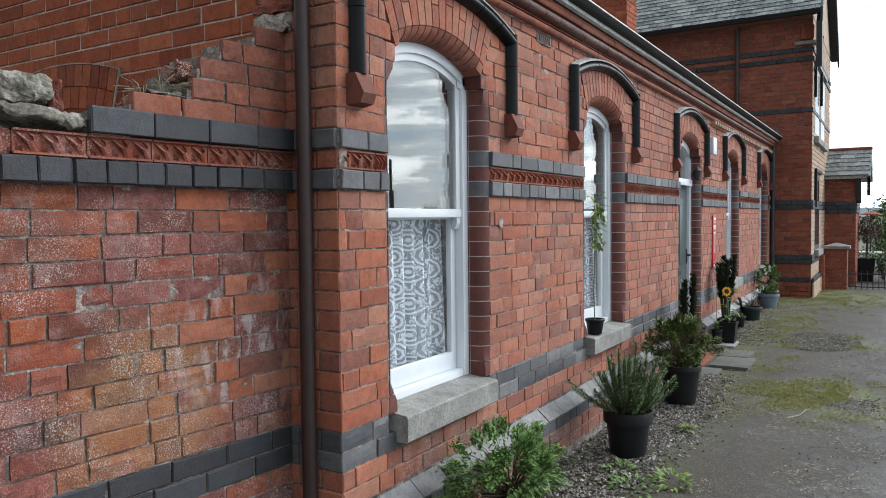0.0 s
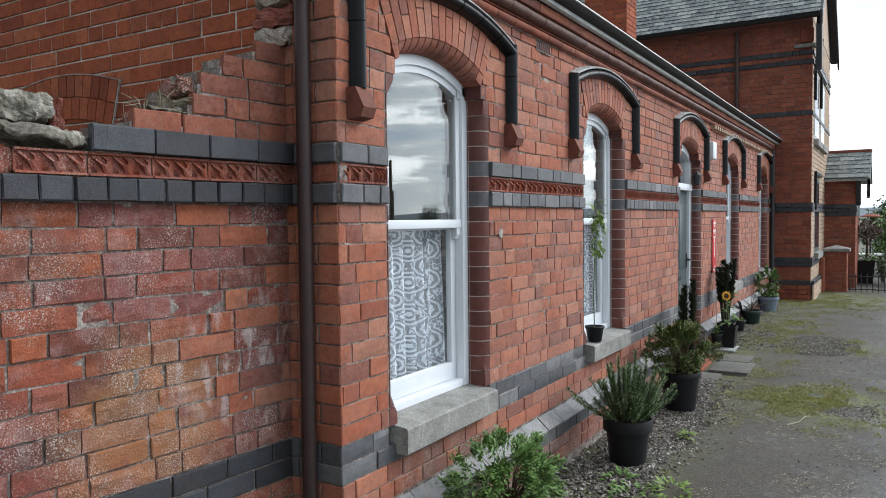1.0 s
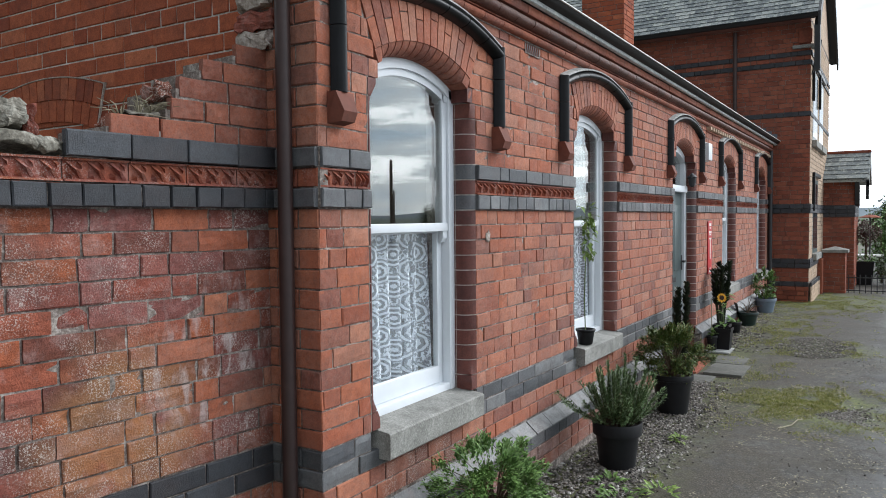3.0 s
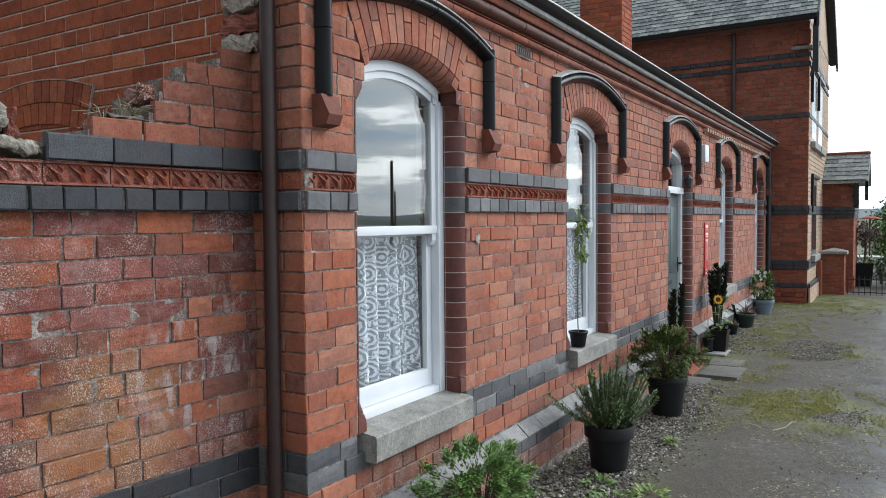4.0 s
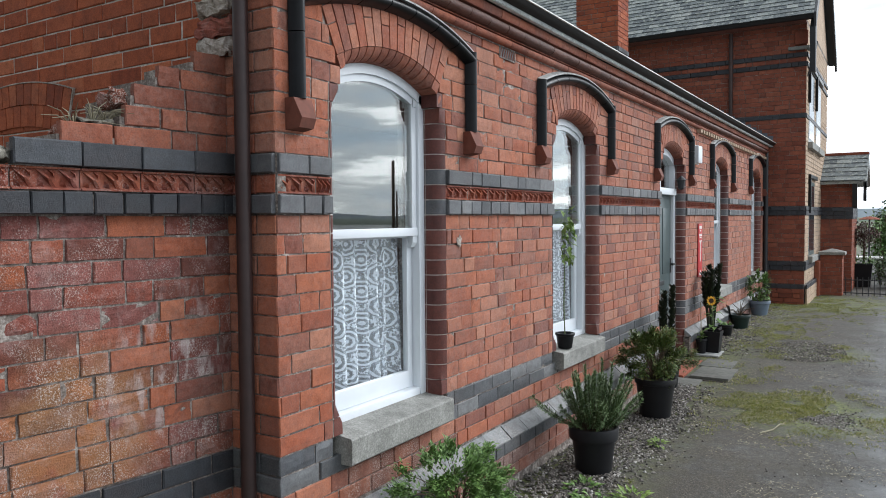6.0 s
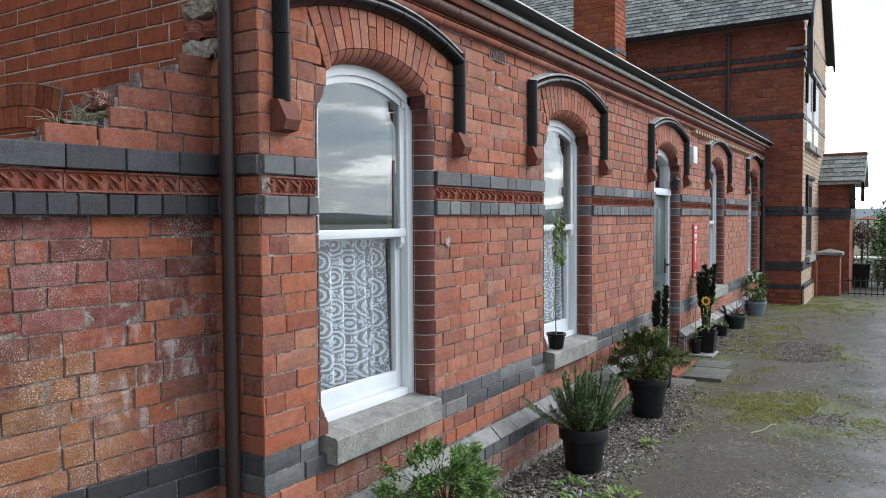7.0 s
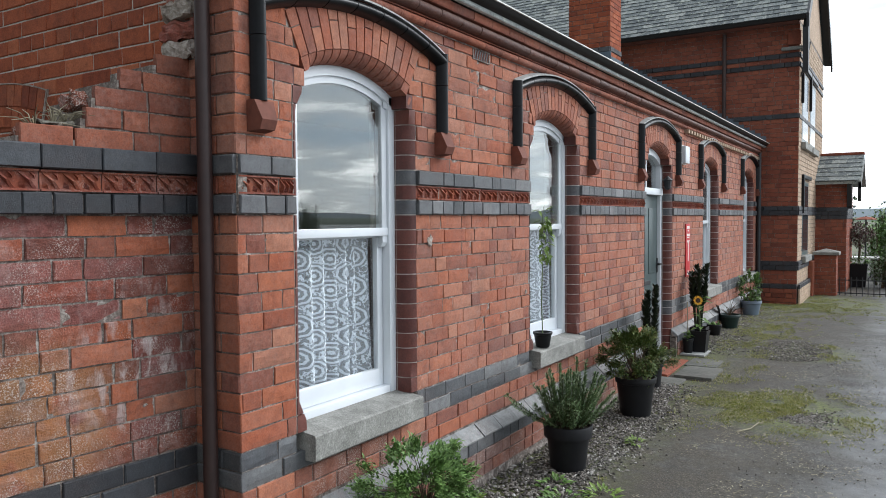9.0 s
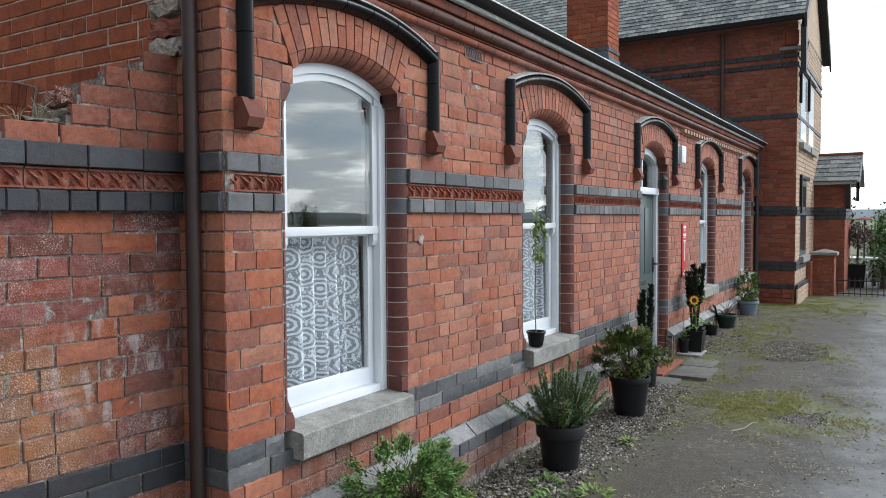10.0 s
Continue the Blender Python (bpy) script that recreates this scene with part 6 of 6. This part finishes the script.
def build_gravel():
    r = random.Random(41)
    mb = MB()
    for i in range(9500):
        y = r.uniform(0.5, 5.3)
        edge = 0.60 + 0.10 * noise.noise((y * 1.7, 0.3, 0)) + 0.05 * noise.noise((y * 6, 2.0, 0)) - max(0, y - 3.6) * 0.08
        x = 0.07 + (edge - 0.07) * r.random() ** 0.85 if r.random() < 0.93 else edge + abs(r.gauss(0, 0.09))
        pebble(mb, (x, y, gz(y) + 0.006 + 0.02 * max(0, 1 - x / 0.7) * r.random()), r.uniform(0.007, 0.017), r)
    for i in range(1300):
        a, d = r.uniform(0, 6.28), abs(r.gauss(0, 0.16))
        x, y = 1.63 + math.cos(a) * d * 0.9, 4.60 + math.sin(a) * d * 1.2
        pebble(mb, (x, y, gz(y) + 0.006), r.uniform(0.005, 0.012), r)
    for i in range(2200):
        a, d = r.uniform(0, 6.28), math.sqrt(r.random())
        x, y = 1.20 + math.cos(a) * d * 0.42, 7.5 + math.sin(a) * d * 0.65
        pebble(mb, (x, y, gz(y) + 0.006), r.uniform(0.006, 0.014), r)
    for i in range(2600):
        y = r.uniform(6.9, 11.8)
        x = 0.09 + abs(r.gauss(0, 0.28))
        pebble(mb, (x, y, gz(y) + 0.006), r.uniform(0.007, 0.016), r)
    for i in range(2600):
        x, y = r.uniform(0.5, 2.6), r.uniform(1.8, 9.0)
        if noise.noise((x * 1.4, y * 1.1, 5.0)) > -0.05:
            pebble(mb, (x, y, gz(y) + 0.004), r.uniform(0.003, 0.009), r)
    tagged(part("gravel", mb, GRAVEL), "loose grey and brown gravel along the foot of the wall", "gravel", "", "stuff")


build_gravel()


def blades(mb, x, y, z, n, height, spread, r, lean=0.8):
    for i in range(n):
        a, d = r.uniform(0, 6.28), spread * math.sqrt(r.random())
        b = Vector((x + math.cos(a) * d, y + math.sin(a) * d, z))
        t = r.uniform(0, 6.28)
        h = height * r.uniform(0.5, 1.2)
        k = Vector((math.cos(t), math.sin(t), 0)) * h * lean * r.random()
        w = Vector((-math.sin(t), math.cos(t), 0)) * 0.0022
        mb.add([b - w, b + w, b + k * 0.4 + Vector((0, 0, h * 0.7)), b + k + Vector((0, 0, h))], [(0, 1, 2), (0, 2, 3)])


def build_moss():
    r = random.Random(51)
    grass, straw = MB(), MB()
    def patch(cx, cy, sx, sy, n, hole=None):
        for i in range(n):
            x, y = r.gauss(cx, sx), r.gauss(cy, sy)
            if x < 0.1 or noise.noise((x * 3.1, y * 2.3, 9.0)) < -0.08:
                continue
            if hole and (x - hole[0]) ** 2 + (y - hole[1]) ** 2 < hole[2] ** 2:
                continue
            blades(grass, x, y, gz(y), 10, r.uniform(0.010, 0.026), 0.04, r, 1.2)
            if r.random() < 0.9:
                t, l = r.uniform(0, 3.14), r.uniform(0.012, 0.045)
                d, w = Vector((math.cos(t), math.sin(t), 0)) * l, Vector((-math.sin(t), math.cos(t), 0)) * 0.0028
                p = Vector((x, y, gz(y) + 0.008))
                straw.add([p - d - w, p - d + w, p + d + w, p + d - w], [(0, 1, 2, 3)])
    patch(1.42, 4.78, 0.33, 0.35, 2600, (1.63, 4.60, 0.15))
    patch(1.60, 7.55, 0.09, 0.22, 260)
    patch(0.75, 8.9, 0.25, 0.9, 800)
    patch(0.55, 9.0, 0.2, 1.5, 700)
    patch(0.75, 12.3, 0.6, 1.1, 3000)
    patch(0.85, 5.6, 0.12, 0.9, 350)
    patch(0.95, 6.8, 0.05, 0.3, 160)
    for i in range(7000):
        x, y = 0.6 + 1.5 * r.random() ** 1.4, r.uniform(1.8, 7.5)
        if noise.noise((x * 2.1, y * 1.7, 19.0)) < 0.05:
            continue
        t, l = r.uniform(0, 3.14), 0.003 + 0.013 * r.random() ** 2
        d, w = Vector((math.cos(t), math.sin(t), 0)) * l, Vector((-math.sin(t), math.cos(t), 0)) * 0.003
        p = Vector((x, y, gz(y) + 0.008))
        straw.add([p - d - w, p - d + w, p + d + w, p + d - w], [(0, 1, 2, 3)])
    tagged(part("moss_grass", grass, GRASS), "short moss and grass growing through the asphalt", "grass", "", "stuff")
    tagged(part("straw_litter", straw, STRAW), "dry straw and dead stalks scattered on the yard", "litter", "", "stuff")


build_moss()


def build_weed(x, y, size, seed, mat, label):
    r = random.Random(seed)
    root = thing("weed", (x, y, gz(y)), label, "weed", "weeds in the gravel")
    mb = MB()
    for i in range(int(70 * size / 0.2)):
        a = r.uniform(0, 6.28)
        d = size * math.sqrt(r.random())
        p = Vector((x + math.cos(a) * d * 0.8, y + math.sin(a) * d, gz(y) + 0.01 + 0.5 * size * r.random() * (1 - d / size)))
        leaf(mb, p, (math.cos(a), math.sin(a), r.uniform(0.0, 0.9)), (0, 0, 1), r.uniform(0.035, 0.085), r.uniform(0.02, 0.035), 0.2)
    part("leaves", mb, mat, root)


build_weed(0.62, 1.92, 0.15, 61, LEAF_FRESH, "spreading green weed in the gravel")
build_weed(0.80, 2.12, 0.13, 62, LEAF_LIME, "bright yellow-green weed at the gravel edge")
build_weed(0.47, 2.15, 0.11, 63, LEAF_FRESH, "small green weed beside the rosemary pot")
build_weed(0.12, 1.62, 0.12, 64, LEAF_LIME, "yellowing weed against the plinth")
build_weed(0.62, 3.30, 0.06, 65, LEAF_LIME, "small bright weed in the gravel")


def build_stalk():
    mb = MB().tube([(1.22, 3.98, gz(4) + 0.012), (1.30, 4.10, gz(4) + 0.02), (1.33, 4.26, gz(4) + 0.03), (1.36, 4.34, gz(4) + 0.012)], [0.006, 0.005, 0.005, 0.003], 6)
    tagged(part("dry_stalk", mb, STRAW, None, "", True), "bent dry stalk lying on the asphalt", "stalk")
    r = random.Random(71)
    mb = MB()
    for y, z in ((-0.62, 2.03), (-0.55, 2.05), (-0.50, 2.06)):
        for i in range(16):
            a = r.uniform(-1.2, 1.8)
            l = r.uniform(0.06, 0.17)
            b = YARD @ Vector((-0.06, y, z))
            e = b + Vector((r.uniform(-0.02, 0.08), math.sin(a) * l, abs(math.cos(a)) * l * 0.55))
            mb.tube([b, b.lerp(e, 0.5) + Vector((0, 0, 0.02)), e], [0.0022, 0.002, 0.001], 4)
    tagged(part("dry_grass_tuft", mb, STRAW), "tuft of dry grass on the broken wall top", "grass tuft")


build_stalk()


# ---- beyond the railing, and the country round about ----
def build_hedge(name, x0, x1, y0, y1, h, count, size, mat, seed, label, category="hedge"):
    r = random.Random(seed)
    root = thing(name, ((x0 + x1) / 2, (y0 + y1) / 2, 0.1), label, category)
    stems, leaves = MB(), MB()
    for i in range(max(5, count // 260)):
        bx, by = r.uniform(x0, x1), r.uniform(y0, y1)
        top = h * r.uniform(0.6, 1.05)
        e = Vector((bx + r.uniform(-0.2, 0.2), by + r.uniform(-0.2, 0.2), top))
        stems.tube([(bx, by, 0.05), ((bx + e.x) / 2, by, top * 0.5), e], [0.04, 0.03, 0.01], 5)
        for j in range(260):
            t = r.random()
            c = Vector((bx, by, 0.1)).lerp(e, 0.15 + 0.85 * t)
            p = c + rand_dir(r) * r.uniform(0, 0.55) * min(1.0, h / 2)
            leaf(leaves, p, rand_dir(r, -0.3), (0, 0, 1), size * r.uniform(0.6, 1.4), size * 0.6)
    part("branches", stems, BARK, root)
    part("foliage", leaves, mat, root)


def build_beyond():
    build_hedge("garden_shrub", 1.75, 2.6, 16.6, 17.6, 0.95, 3200, 0.07, HEDGE, 81, "light green garden shrub behind the iron railing", "shrub")
    build_hedge("garden_shrub", 1.6, 3.2, 20.0, 21.5, 1.9, 5200, 0.10, LEAF_FRESH, 82, "tall leafy shrub in the garden", "shrub")
    build_hedge("garden_shrub", 2.6, 6.0, 19.0, 22.0, 1.7, 5200, 0.10, HEDGE, 83, "broad dark hedge at the end of the yard")
    build_hedge("far_hedge", -2.0, 12.0, 48, 56, 3.0, 5200, 0.30, HEDGE, 84, "far row of hedgerow trees")
    x, y = 1.42, 16.9
    root = thing("planter", (x, y, 0.1), "tall black square planter with a reddish standard shrub", "potted plant")
    square_pot(root, x, y, 0.1, 0.36, 0.52)
    part("trunk", MB().tube([(x, y, 0.55), (x + 0.02, y, 0.95), (x, y, 1.1)], [0.03, 0.025, 0.02], 7), BARK, root)
    r = random.Random(9)
    mb, mb2 = MB(), MB()
    for i in range(1500):
        d = rand_dir(r)
        p = Vector((x + d.x * 0.34 * r.random() ** 0.5, y + d.y * 0.34, 1.27 + d.z * 0.30 * r.random() ** 0.5))
        leaf(mb, p, rand_dir(r), (0, 0, 1), 0.06, 0.03)
    for i in range(200):
        d = rand_dir(r)
        leaf(mb2, (x + d.x * 0.2, y + d.y * 0.2, 0.68 + d.z * 0.08), rand_dir(r), (0, 0, 1), 0.07, 0.03)
    part("crown", mb, LEAF_RED, root)
    part("underplanting", mb2, LEAF_FRESH, root)
    t = thing("garden_parasol", (1.4, 19.4, 0.1), "faded red garden parasol over a pale table", "parasol")
    part("canopy", MB().lathe([(0.24, 0.0), (0.23, 0.02), (0.13, 0.06), (0.02, 0.08)], (1.45, 19.4, 1.60), 8), BRICK_FAR, t)
    part("pole", MB().tube([(1.45, 19.4, 0.1), (1.45, 19.4, 1.69)], 0.02, 8), BLACK_IRON, t)
    part("table", MB().box(0.9, 1.75, 19.0, 19.8, 0.62, 0.66), SIGN_WHITE, t)


build_beyond()


def ridge(name, cx, cy, radius, a0, a1, h, seed, mat, label):
    """A far line of hills or woods: an arc round the place with an uneven top and a slope towards it."""
    mb = MB()
    n = 120
    for i in range(n + 1):
        a = radians(a0 + (a1 - a0) * i / n)
        top = h * (0.55 + 0.6 * noise.fractal((i * 0.11, seed, 0), 0.9, 2.0, 4) + 0.25)
        for rr, z in ((radius * 0.86, -1.0), (radius * 0.93, max(0.5, top) * 0.55), (radius, max(1.0, top))):
            mb.v.append((cx + rr * math.cos(a), cy + rr * math.sin(a), z))
    for i in range(n):
        for k in range(2):
            q = 3 * i + k
            mb.f.append((q, q + 3, q + 4, q + 1))
    setting(name, mb, mat, label, "hills", True)


FIELDS = simple("far_green_fields", (0.055, 0.075, 0.040), 0.95, grain=0.02, amount=0.6, bump=0.0)
HILLS = simple("far_blue_hills", (0.10, 0.13, 0.15), 0.95, grain=0.01, amount=0.3, bump=0.0)
ridge("backdrop_hills", 0, 0, 1400, -40, 140, 19, 4.2, HILLS, "distant blue-grey hills")
ridge("backdrop_fields", 0, 0, 260, -60, 130, 2.2, 1.7, FIELDS, "low green fields and woods beyond the yard")


def build_pole(x, y, h, r):
    p = thing("telegraph_pole", (x, y, 0), "tall wooden telegraph pole across the yard", "pole", "poles across the yard")
    part("shaft", MB().tube([(x, y, -0.1), (x, y, h)], [r * 1.25, r], 10), BARK, p, "", True)
    part("cap", MB().tube([(x, y, h), (x, y, h + 0.08)], [r * 1.15, r * 0.4], 10), BLACK_IRON, p)


build_pole(23.75, 34.3, 5.2, 0.09)
build_pole(32.3, 46.7, 3.95, 0.07)
build_hedge("far_tree", 21.4, 22.4, 35.2, 36.0, 2.6, 2600, 0.14, HEDGE, 91, "small round tree across the yard", "tree")
build_hedge("far_tree", 25.2, 26.5, 28.1, 29.4, 2.5, 2600, 0.14, HEDGE, 92, "low bushy tree across the yard", "tree")
